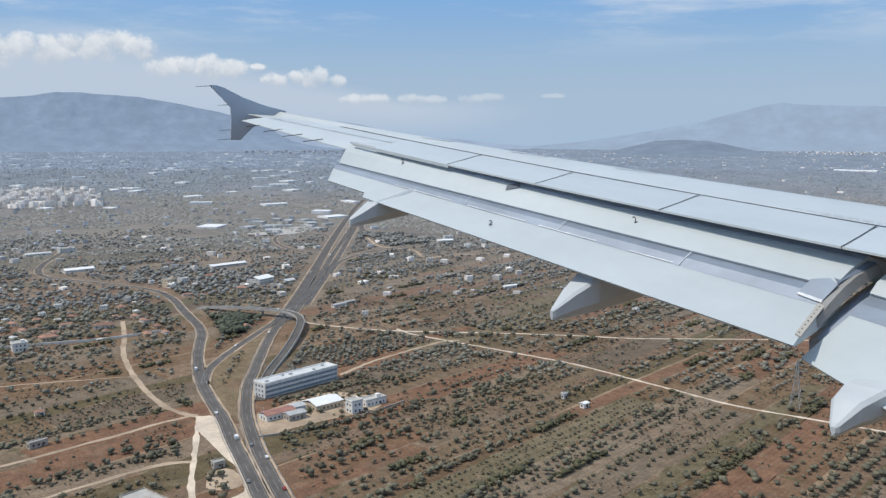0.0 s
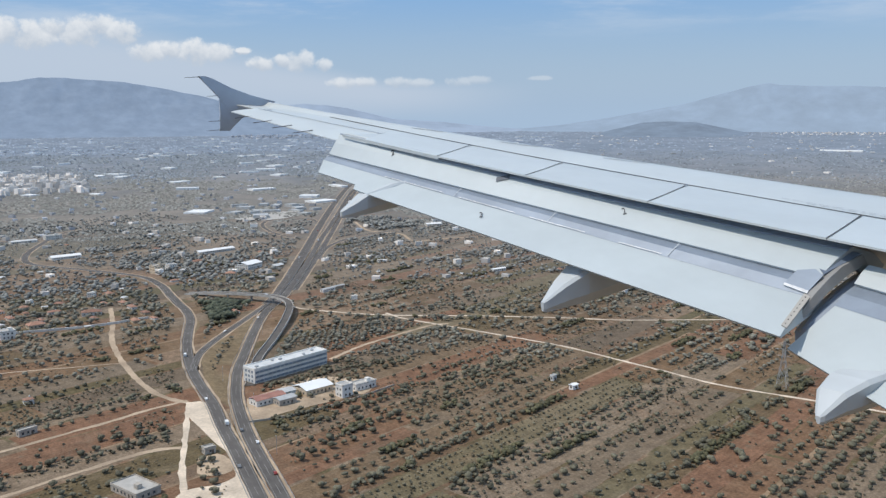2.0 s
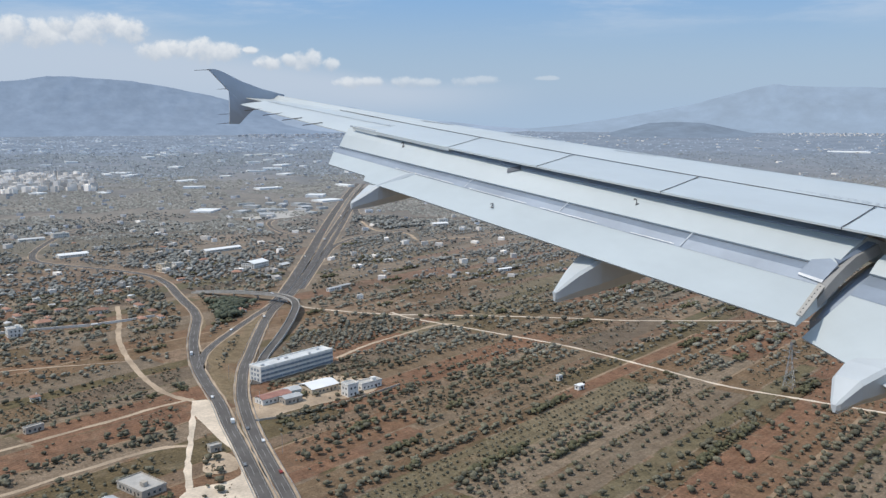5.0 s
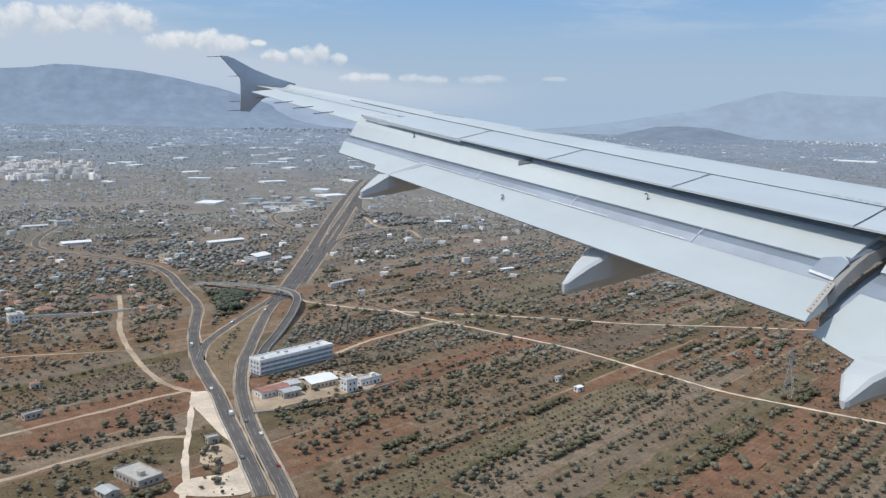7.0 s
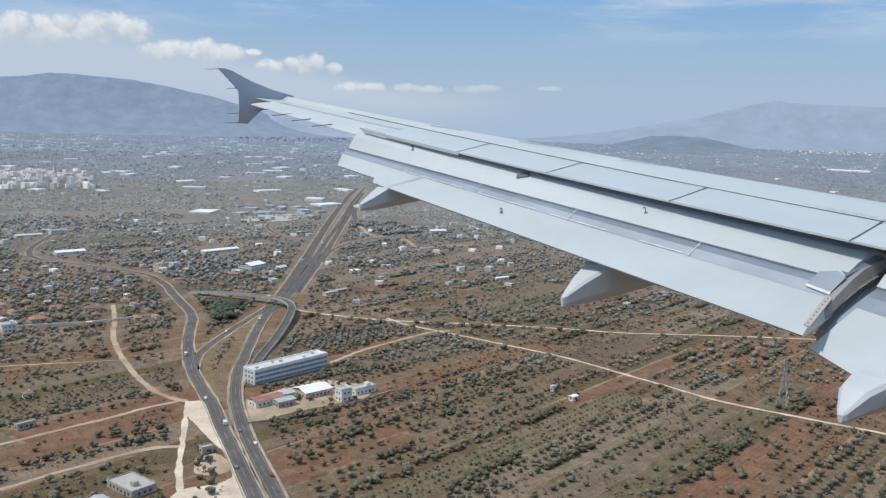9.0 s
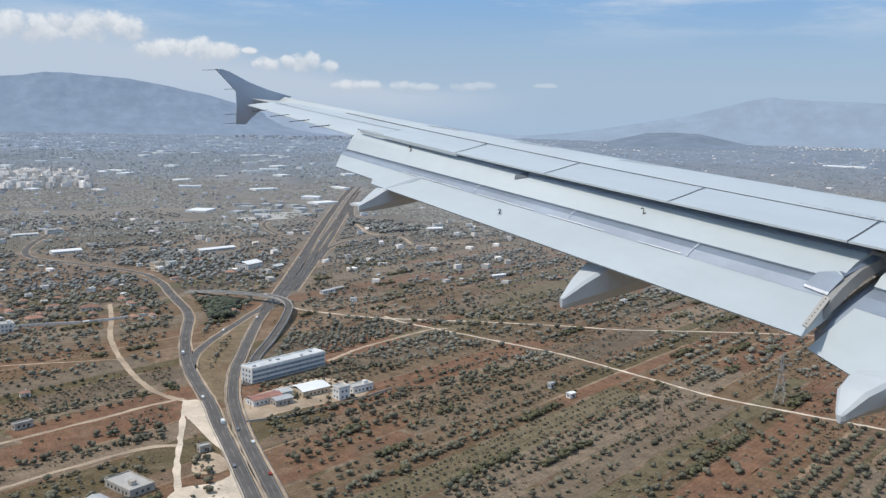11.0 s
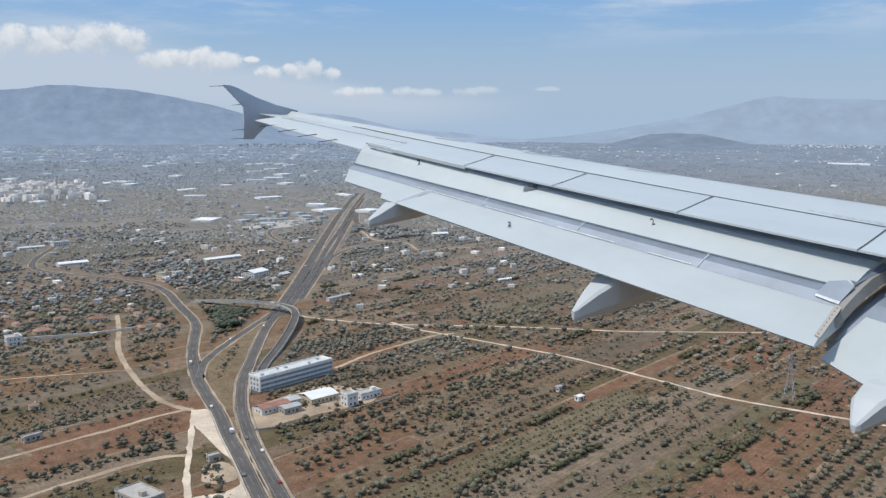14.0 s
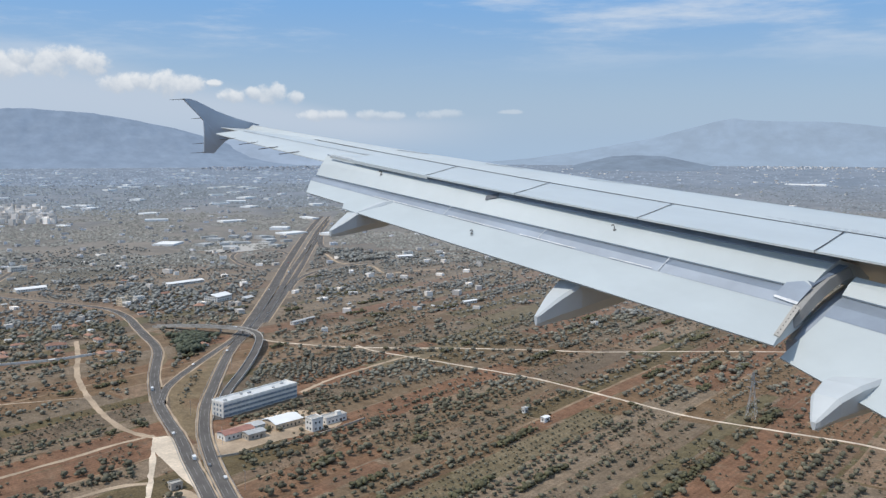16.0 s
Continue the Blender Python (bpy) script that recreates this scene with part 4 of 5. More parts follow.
verts, faces = [], []
red_v, red_f = [], []
for u, v, wu, wv, kind, sp, q in parcels:
    tgt_v, tgt_f = (red_v, red_f) if q < 0.10 and math.hypot(u, v) < 1500 else (verts, faces)
    n = len(tgt_v)
    steps_u = 8
    for i in range(steps_u + 1):
        for side in (0, 1):
            p = to_world(u + wu * i / steps_u, v + wv * side + rng.uniform(-0.9, 0.9))
            tgt_v.append((p.x, p.y, 0.05))
    for i in range(steps_u):
        a = n + 2 * i
        tgt_f.append((a, a + 2, a + 3, a + 1))
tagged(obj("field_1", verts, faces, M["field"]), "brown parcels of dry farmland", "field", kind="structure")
paths_bm = bmesh.new()
for u, v, wu, wv, kind, sp, q in parcels:
    if rng.random() < 0.2 and math.hypot(u, v) < 1500:
        w = rng.uniform(0.5, 1.3)
        ribbon([to_world(u + wu * i / 10, v - 0.8 + rng.uniform(-0.5, 0.5)) for i in range(11)], w, -w, 0.09, 0.06, paths_bm, 0.25)
M["path"] = surface("trodden_earth", (0.27, 0.195, 0.13), 0.95, grain=0.2, grain_scale=0.7, stain=0.3, stain_scale=0.05, spec=0.1)
setting("track_field_edge", paths_bm, M["path"], "pale trodden paths between the parcels", "track")
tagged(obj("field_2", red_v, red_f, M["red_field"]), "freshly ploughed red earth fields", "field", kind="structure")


# ---- buildings ----
def windows_on(face_len, z0, storeys, storey_h, width, height, pitch):
    """Places of windows along a facade: (offset, sill height)."""
    n = max(1, int((face_len - 1.2) / pitch))
    return [((i - (n - 1) / 2) * pitch, z0 + storey_h * k) for k in range(storeys) for i in range(n)]


def house(m, sx, sy, storeys, roof, wall_mat, label, name="house", group="", storey_h=3.0):
    e = thing(name, m, label, "house" if name == "house" else "building", group)
    h = storeys * storey_h + 0.3
    part("wall", box_bm(0, 0, -0.3, sx, sy, h + 0.3, 0.05), wall_mat, e)
    if roof == "flat":
        bm = box_bm(0, 0, h, sx + 0.5, sy + 0.5, 0.25, 0.05)
        r = part("roof", bm, M["concrete"], e, "flat concrete roof")
        par = bmesh.new()
        for cx, cy, a, b in ((0, sy / 2, sx + 0.3, 0.22), (0, -sy / 2, sx + 0.3, 0.22), (sx / 2, 0, 0.22, sy - 0.2), (-sx / 2, 0, 0.22, sy - 0.2)):
            box_bm(cx, cy, h + 0.25, a, b, 0.6, 0, par)
        part("parapet", par, wall_mat, r)
        if sx * sy > 90:
            part("stair_head", box_bm(sx * 0.2, -sy * 0.1, h + 0.25, min(3, sx * 0.35), min(2.6, sy * 0.35), 2.2, 0.05), wall_mat, r)
    else:
        rise = 0.24 * min(sx, sy)
        mat = {"tile": M["tile"], "sheet": M["sheet"], "white": M["white_roof"], "red": M["sheet_red"]}[roof]
        bm = bmesh.new()
        o = 0.45
        a, b = sx / 2 + o, sy / 2 + o
        if roof == "tile":
            long_x = sx >= sy
            r1, r2 = ((-(a - b), 0), (a - b, 0)) if long_x else ((0, -(b - a)), (0, b - a))
            low = [bm.verts.new((x, y, h)) for x, y in ((-a, -b), (a, -b), (a, b), (-a, b))]
            bas = [bm.verts.new((x, y, h - 0.18)) for x, y in ((-a, -b), (a, -b), (a, b), (-a, b))]
            top = [bm.verts.new((*r1, h + rise)), bm.verts.new((*(r2 if (r2[0] - r1[0]) ** 2 + (r2[1] - r1[1]) ** 2 > 0.01 else (r1[0] + 0.05, r1[1] + 0.02)), h + rise))]
            if long_x:
                fs = ((low[0], low[1], top[1], top[0]), (low[1], low[2], top[1]), (low[2], low[3], top[0], top[1]), (low[3], low[0], top[0]))
            else:
                fs = ((low[0], low[1], top[0]), (low[1], low[2], top[1], top[0]), (low[2], low[3], top[1]), (low[3], low[0], top[0], top[1]))
            for f in fs:
                bm.faces.new(f)
            for i in range(4):
                bm.faces.new((bas[i], bas[(i + 1) % 4], low[(i + 1) % 4], low[i]))
            bm.faces.new(bas[::-1])
            r = part("roof", bm, mat, e, "clay-tiled hip roof")
            part("chimney", box_bm(a * 0.3, b * 0.25, h + rise * 0.3, 0.6, 0.6, rise * 0.7 + 0.7, 0.04), wall_mat, r)
        else:
            rise = 0.13 * min(sx, sy)
            long_x = sx >= sy
            sec = lambda t: [V(p) if long_x else V((p[1], p[0], p[2])) for p in ((t, -b, h), (t, 0, h + rise), (t, b, h), (t, b, h - 0.14), (t, 0, h + rise - 0.14), (t, -b, h - 0.14))]
            r = part("roof", loft([sec(-a), sec(a)] if long_x else [sec(-b * 1.0), sec(b)]) if long_x else loft([[V((x, y, z)) for x, y, z in ((-a, t, h), (0, t, h + rise), (a, t, h), (a, t, h - 0.14), (0, t, h + rise - 0.14), (-a, t, h - 0.14))] for t in (-b, b)]), mat, e, "low sheet-metal roof")
    for fx, fy, flen in ((0, -1, sx), (0, 1, sx), (-1, 0, sy), (1, 0, sy)):
        for off, zz in windows_on(flen, 1.0, storeys, storey_h, 1.1, 1.2, 2.9):
            if fx == 0:
                part("window", box_bm(off, fy * (sy / 2 + 0.01), zz, 1.15, 0.08, 1.25), M["pane"], e)
            else:
                part("window", box_bm(fx * (sx / 2 + 0.01), off, zz, 0.08, 1.15, 1.25), M["pane"], e)
    part("door", box_bm(sx * 0.22, -sy / 2 - 0.02, 0, 1.1, 0.1, 2.1), M["bark"], e, "dark wooden door")
    return e


def facing(x, y, deg):
    return pose(x, y, 0, 0, 0, deg)


# the long white three-storey factory block beside the highway
def factory_block(x, y, deg, sx, sy):
    e = thing("factory_building", facing(x, y, deg), "long white three-storey factory with blue-grey window bands", "factory")
    h = 9.6
    part("wall", box_bm(0, 0, -0.3, sx, sy, h + 0.3, 0.1), M["plaster"], e)
    r = part("roof", box_bm(0, 0, h, sx - 0.8, sy - 0.8, 0.2), M["sheet"], e, "flat grey roof")
    par = bmesh.new()
    for cx, cy, a, b in ((0, sy / 2 - 0.2, sx, 0.4), (0, -sy / 2 + 0.2, sx, 0.4), (sx / 2 - 0.2, 0, 0.4, sy - 0.8), (-sx / 2 + 0.2, 0, 0.4, sy - 0.8)):
        box_bm(cx, cy, h, a, b, 0.9, 0, par)
    part("parapet", par, M["plaster"], r)
    for i, (k, w) in enumerate(((-0.42, 2.2), (-0.17, 1.4), (-0.08, 2.6), (0.21, 1.6), (0.38, 2.0))):
        part("roof_unit", box_bm(k * sx, (-1.5, 2.0, 0.6, -2.2, 1.4)[i], h + 0.2, w, 1.6, 0.9, 0.1), M["steel"], r)
    for storey in range(3):
        for side in (-1, 1):
            n = int(sx / 3.4)
            for i in range(n):
                part("window", box_bm((i - (n - 1) / 2) * 3.4, side * (sy / 2 + 0.02), 0.9 + 3.05 * storey, 3.1, 0.12, 1.3), M["factory_glass"], e)
            part("sill", box_bm(0, side * (sy / 2 + 0.1), 0.65 + 3.05 * storey, sx - 0.5, 0.3, 0.2), M["concrete"], e)
        for k in range(3):
            part("window", box_bm(-sx / 2 - 0.02, (k - 1) * 3.2, 0.9 + 3.05 * storey, 0.12, 1.6, 1.6), M["factory_glass"], e)
    keep_out.append((x, y, 16))
    c, s_ = math.cos(radians(deg)), math.sin(radians(deg))
    for k in (-0.35, 0.35, -0.15, 0.15):
        keep_out.append((x + c * sx * k, y + s_ * sx * k, 13))


factory_block(-536, 216, 107, 62, 12)

YARD = (
    (-484, 182, 101, 20, 9, 1, "red", "plaster", "low workshop with a rusty red sheet roof"),
    (-489, 196, 101, 9, 8, 1, "sheet", "plaster", "low grey workshop with a sheet roof"),
    (-489, 214, 101, 20, 15, 1, "white", "plaster_warm", "wide open shed with a pale gable roof"),
    (-469, 226, 101, 8, 7, 2, "flat", "plaster", "white two-storey block with a flat roof"),
    (-477, 243, 101, 16, 7, 1, "flat", "plaster", "low white outbuilding with a flat roof"),
    (-476, 190, 101, 12, 7, 1, "sheet", "stone", "low stone store with a sheet roof"),
)
for x, y, d, sx, sy, st, rf, wm, lb in YARD:
    house(facing(x, y, d), sx, sy, st, rf, M[wm], lb, "workshop", "factory yard", 3.6)
    keep_out.append((x, y, max(sx, sy) * 0.62))

HOMES = (
    (-396, 84, 20, 24, 15, 1, "flat", "stone", "grey unfinished house with a flat concrete roof"),
    (-384, 68, 20, 10, 8, 1, "sheet", "stone", "ruined stone outbuilding with a sheet roof"),
    (-424, 127, 95, 7, 5, 1, "flat", "stone", "roofless pale stone ruin in the lay-by"),
    (-402, 353, 100, 6, 4, 1, "white", "plaster", "small field hut with a white roof"),
    (-423, 354, 100, 4, 3, 1, "flat", "plaster", "small whitewashed pump house"),
    (-504, 52, 110, 12, 4, 1, "flat", "stone", "long low pale stone hut"),
    (-560, 60, 100, 6, 5, 1, "tile", "plaster", "small white farmhouse with a tiled roof"),
    (-946, 339, 120, 30, 22, 2, "white", "plaster", "large white warehouse with a bright flat roof"),
    (-930, 366, 120, 18, 12, 1, "sheet", "plaster_warm", "grey warehouse with a sheet roof"),
    (-1086, 345, 105, 62, 14, 1, "white", "plaster", "very long low white warehouse"),
    (-971, 243, 110, 16, 12, 3, "flat", "plaster_warm", "ochre three-storey building with balconies"),
    (-985, 262, 110, 12, 10, 2, "flat", "plaster", "white two-storey house with a flat roof"),
    (-1139, 175, 100, 42, 16, 1, "white", "plaster", "long white shed with a low roof"),
    (-1160, 720, 80, 30, 14, 1, "white", "plaster", "white roadside shed with a low roof"),
    (-1182, 740, 80, 18, 10, 2, "flat", "plaster", "white roadside building with a flat roof"),
    (-773, 357, 110, 20, 5, 1, "sheet", "plaster", "low greenhouse shed with a pale roof"),
    (-780, 372, 110, 16, 5, 1, "sheet", "plaster_warm", "low ochre shed with a sheet roof"),
    (-771, 563, 95, 22, 7, 1, "white", "plaster", "low white poultry shed"),
    (-705, 660, 95, 14, 8, 1, "white", "plaster", "small white farm shed"),
    (-1010, 300, 100, 14, 10, 1, "tile", "plaster", "white house with a tiled roof"),
    (-895, 300, 60, 12, 9, 2, "tile", "plaster_warm", "ochre house with a tiled roof"),
    (-1315, 150, 100, 40, 12, 1, "sheet", "plaster", "long grey roadside depot"),
    (-1330, 190, 100, 26, 14, 2, "flat", "plaster", "white depot with a flat roof"),
)
for x, y, d, sx, sy, st, rf, wm, lb in HOMES:
    house(facing(x, y, d), sx * 0.85, sy * 0.85, st, rf, M[wm], lb, storey_h=2.8)
    keep_out.append((x, y, max(sx, sy) * 0.6))

# the village among the groves, and scattered houses
proto = [
    house(facing(-768, 92, 100), 13, 9, 1, "tile", M["plaster_warm"], "ochre village house with a red tiled roof", "house", "village houses"),
    house(facing(-742, 68, 95), 11, 10, 2, "flat", M["plaster"], "white village house with a flat roof", "house", "village houses"),
    house(facing(-792, 140, 80), 16, 8, 1, "tile", M["plaster"], "white village house with a red tiled roof", "house", "village houses"),
    house(facing(-820, 60, 30), 9, 8, 1, "sheet", M["plaster_warm"], "small shed with a grey sheet roof", "house", "village houses"),
]
for p in proto:
    keep_out.append((p.location.x, p.location.y, 9))
placed = 0
hr = random.Random(5)
while placed < 64:
    if placed < 34:
        x, y = hr.uniform(-900, -735), hr.uniform(20, 190)
    else:
        x, y = hr.uniform(-1320, -720), hr.uniform(-20, 520)
        if hr.random() < 0.2:
            x, y = hr.uniform(-1100, -600), hr.uniform(480, 1000)
    if near_road(x, y, 7) or any((x - a) ** 2 + (y - b) ** 2 < (r + 9) ** 2 for a, b, r in keep_out):
        continue
    ob = copy_thing(hr.choice(proto), facing(x, y, hr.choice((95, 100, 10, 15, 60, 185))))
    ob.scale = (hr.uniform(0.5, 0.72),) * 3
    keep_out.append((x, y, 6))
    placed += 1


# farms and yards passed before and after
OTHERS = (
    (-440, -400, 95, 26, 8, 1, "tile", "plaster_warm", "long ochre country house with a tiled roof"),
    (-452, -420, 5, 16, 7, 1, "tile", "plaster_warm", "tiled side wing of a courtyard house"),
    (-330, -210, 95, 12, 9, 2, "flat", "plaster", "white two-storey villa with a flat roof"),
    (-322, -192, 95, 9, 8, 1, "flat", "plaster", "small white annex with a flat roof"),
    (-318, -172, 95, 10, 7, 1, "red", "plaster", "shed with a rusty red roof"),
    (-395, 740, 98, 70, 9, 1, "sheet", "plaster", "very long grey poultry shed"),
    (-375, 830, 98, 60, 9, 1, "sheet", "plaster_warm", "long brown-walled poultry shed"),
    (-392, 785, 98, 8, 8, 3, "flat", "stone", "grey silo block between the sheds"),
    (-330, 1010, 100, 40, 20, 2, "white", "plaster", "white warehouse beside a parking yard"),
)
for x, y, d, sx, sy, st, rf, wm, lb in OTHERS:
    house(facing(x, y, d), sx * 0.85, sy * 0.85, st, rf, M[wm], lb, storey_h=2.8)
    keep_out.append((x, y, max(sx, sy) * 0.6))
for k in range(3):
    tun = thing("greenhouse", facing(-300 - 11 * k, 960, 98), "white plastic tunnel greenhouse on the farmland", "greenhouse", "tunnel greenhouses")
    part("tunnel", loft([[V((t_, 4.2 * math.cos(a * math.pi / 10), 3.4 * math.sin(a * math.pi / 10))) for a in range(11)] for t_ in (-20, 20)]), M["white_roof"], tun)


# long wall by the village
wall = thing("field_wall", Matrix.Identity(4), "long pale rendered field wall beside the village", "wall")
part("wall", ribbon(curve_points(((-756, 20), (-752, 80), (-744, 130), (-750, 178)), 6), 0.3, -0.3, 2.0, 2.1), M["plaster"], wall)
fence_line = thing("yard_wall", Matrix.Identity(4), "low pale wall at the factory yard", "wall")
part("wall", ribbon(curve_points(((-455, 160), (-452, 185), (-456, 215), (-470, 262)), 6), 0.2, -0.2, 1.2, 1.3), M["stone"], fence_line)


# ---- far settlements: countless small blocks ----
def blocks(name, count, sampler, size, tall, mat, label, seed):
    r = random.Random(seed)
    vs, fs = [], []
    done = 0
    while done < count:
        x, y = sampler(r)
        a = r.uniform(0, math.pi)
        sx, sy, h = r.uniform(*size), r.uniform(*size) * 0.7, r.uniform(*tall)
        done += 1
        if near_road(x, y, 4):
            continue
        x, y, ground_z, k_far = drawn_in(x, y)
        sx, sy, h = sx * k_far, sy * k_far, h * k_far
        c, s_ = math.cos(a), math.sin(a)

        def ring(z, k):
            return [(x + c * px * k - s_ * py * k, y + s_ * px * k + c * py * k, z) for px, py in ((-sx / 2, -sy / 2), (sx / 2, -sy / 2), (sx / 2, sy / 2), (-sx / 2, sy / 2))]
        n = len(vs)
        vs += ring(ground_z - 0.6, 1) + ring(ground_z + h, 1) + ring(ground_z + h, 0.9) + ring(ground_z + h - 0.5, 0.9)
        for lvl in range(3):
            for i in range(4):
                j = (i + 1) % 4
                fs.append((n + lvl * 4 + i, n + lvl * 4 + j, n + lvl * 4 + 4 + j, n + lvl * 4 + 4 + i))
        fs.append((n + 12, n + 13, n + 14, n + 15))
    ob = obj(name, vs, fs, mat)
    return tagged(ob, label, "town", kind="stuff")


def polar(a0, a1, d0, d1):
    def f(r):
        a, d = radians(r.uniform(a0, a1)), d0 + (d1 - d0) * r.random() ** 0.8
        return -math.sin(a) * d, math.cos(a) * d
    return f


blocks("town", 900, polar(79.8, 97, 2150, 2750), (9, 18), (7, 17), M["town"], "dense pale town of apartment blocks on the plain", 1)
blocks("town", 260, polar(61, 71, 7000, 8600), (14, 34), (5, 10), M["town_hazed"], "pale industrial town below the ridge", 2)
blocks("town", 90, polar(26, 50, 2400, 7800), (8, 24), (3, 6), M["town"], "few white farm buildings on the open plain", 8)
blocks("town", 150, polar(24, 37.0, 8000, 9300), (10, 26), (5, 9), M["town"], "white hillside town far across the plain", 3)
blocks("town", 1250, polar(50, 97, 1300, 5200), (4, 13), (2.5, 5), M["town_hazed"], "white houses and sheds scattered over the plain", 4)
blocks("warehouses", 260, polar(50, 97, 1600, 7600), (18, 62), (3, 6), M["white_roof"], "long white warehouses and greenhouses on the plain", 5)
blocks("town", 110, polar(52, 90, 900, 1500), (6, 12), (3, 6), M["town"], "scattered pale houses among trees", 6)
blocks("warehouses", 22, polar(64, 72, 1500, 1720), (14, 40), (3, 6), M["sheet"], "white depot sheds beside the highway", 7)


glass_x, glass_y, glass_z, glass_k = drawn_in(-math.sin(radians(33.0)) * 4500, math.cos(radians(33.0)) * 4500)
long_roof = thing("glasshouse", pose(glass_x, glass_y, glass_z, 0, 0, 18), "very long white glasshouse roof on the open plain", "greenhouse")
part("roof", loft([[V((t_, -14 * glass_k, 3)), V((t_, 0, 5)), V((t_, 14 * glass_k, 3)), V((t_, 14 * glass_k, -1)), V((t_, -14 * glass_k, -1))] for t_ in (-95 * glass_k, 95 * glass_k)]), M["white_roof"], long_roof)


# ---- cars ----
def car(m, paint, label, van=False):
    e = thing("van" if van else "car", m, label, "van" if van else "car", "traffic on the highway")
    L, Wd = (6.2, 2.2) if van else (4.3, 1.8)
    prof = ((-L / 2, 0.35), (-L / 2, 2.5), (L * 0.22, 2.5), (L * 0.30, 1.5), (L / 2, 1.3), (L / 2, 0.35)) if van else ((-L / 2, 0.3), (-L / 2, 0.95), (-L * 0.30, 1.0), (-L * 0.20, 1.42), (L * 0.10, 1.45), (L * 0.24, 0.98), (L / 2, 0.8), (L / 2, 0.3))
    part("body", loft([[V((x, -Wd / 2, z)) for x, z in prof], [V((x, Wd / 2, z)) for x, z in prof]]), paint, e)
    gx = L * 0.27 if van else L * 0.17
    part("windscreen", box_bm(gx, 0, 1.55 if van else 1.02, 0.12, Wd * 0.86, 0.7 if van else 0.36), M["pane"], e)
    for s in (-1, 1):
        part("side_window", box_bm(L * 0.2 if van else -L * 0.05, s * (Wd / 2 + 0.005), 1.5 if van else 1.02, L * 0.14 if van else L * 0.34, 0.03, 0.6 if van else 0.33), M["pane"], e)
        for k in (-0.31, 0.31):
            bm = bmesh.new()
            bmesh.ops.create_cone(bm, cap_ends=True, segments=12, radius1=0.33, radius2=0.33, depth=0.24, matrix=Matrix.Translation((k * L, s * (Wd / 2 - 0.1), 0.33)) @ Matrix.Rotation(radians(90), 4, "X"))
            part("wheel", bm, M["tyre"], e)
    e.scale = (0.85, 0.85, 0.85)
    return e


def on_road(k, x_at, side):
    pts = lines[k]
    i = min(range(1, len(pts) - 1), key=lambda i: abs(pts[i].x - x_at))
    d = (pts[i + 1] - pts[i - 1]).normalized()
    p = pts[i] + Vector((-d.y, d.x, 0)) * side
    return pose(p.x, p.y, p.z + 0.3, 0, 0, math.degrees(math.atan2(d.y, d.x)))


c_w = car(on_road("west", -504, 2.2), M["car_white"], "white car on the asphalt highway")
c_g = car(on_road("main", -443, 2.5), M["car_grey"], "dark grey car on the asphalt highway")
c_r = car(on_road("main", -384, -2.5), M["car_red"], "dark red car on the asphalt highway")
c_v = car(on_road("west", -461, -2.5), M["car_white"], "white delivery van on the asphalt highway", True)
for k, x, s, src in (("ramp", -664, 1.5, c_w), ("west", -608, 2, c_v), ("main", -425, -2.5, c_w), ("west", -400, 2.4, c_g), ("main", -700, 2.4, c_w), ("main", -840, -2.2, c_g), ("back", -980, 2.5, c_w), ("main", -1100, 2.5, c_v), ("back", -1200, -2, c_r), ("flyover", -760, 1.6, c_w), ("main", -1350, 2, c_w), ("west", -900, 2, c_g)):
    copy_thing(src, on_road(k, x, s))


# ---- lattice power pylon and poles ----
def pylon(m):
    e = thing("power_pylon", m, "tall grey lattice steel power pylon among trees", "pylon")

    def bar(a, b, t):
        a, b = V(a), V(b)
        d = (b - a).normalized()
        x = d.orthogonal().normalized() * t
        y = d.cross(x).normalized() * t
        return loft([[a + x, a + y, a - x, a - y], [b + x, b + y, b - x, b - y]])
    lv = [(0, 3.2), (6, 2.5), (12, 1.8), (18, 1.1), (24, 0.7), (30, 0.4)]
    cs = ((-1, -1), (1, -1), (1, 1), (-1, 1))
    for cx, cy in cs:
        for (z0, w0), (z1, w1) in zip(lv, lv[1:]):
            part("leg", bar((cx * w0, cy * w0, z0), (cx * w1, cy * w1, z1), 0.14), M["steel"], e)
    for (z0, w0), (z1, w1) in zip(lv, lv[1:]):
        for i in range(4):
            a, b = cs[i], cs[(i + 1) % 4]
            part("brace", bar((a[0] * w0, a[1] * w0, z0), (b[0] * w1, b[1] * w1, z1), 0.08), M["steel"], e)
            part("brace", bar((b[0] * w0, b[1] * w0, z0), (a[0] * w1, a[1] * w1, z1), 0.08), M["steel"], e)
    for z, l in ((20, 4.5), (24, 5.5), (28, 4.0)):
        for s in (-1, 1):
            part("cross_arm", bar((0, 0, z + 0.8), (s * l, 0, z), 0.1), M["steel"], e)
            part("cross_arm", bar((0, 0, z - 0.3), (s * l, 0, z), 0.1), M["steel"], e)
            part("insulator", bar((s * l, 0, z), (s * l, 0, z - 1.6), 0.09), M["pane"], e)
    return e


pylon(facing(-333, 466, 20))
keep_out.append((-333, 466, 5))


def lamp_post(m):
    e = thing("street_lamp", m, "tall grey steel street lamp beside the highway", "street lamp", "highway lamps")
    part("pole", box_bm(0, 0, 0, 0.2, 0.2, 10.0, 0.04), M["steel"], e)
    part("arm", box_bm(0.9, 0, 9.85, 2.0, 0.12, 0.12), M["steel"], e)
    part("lamp_head", box_bm(1.9, 0, 9.72, 0.7, 0.3, 0.14, 0.04), M["concrete"], e)
    return e


lp = lamp_post(on_road("main", -440, 8.4))
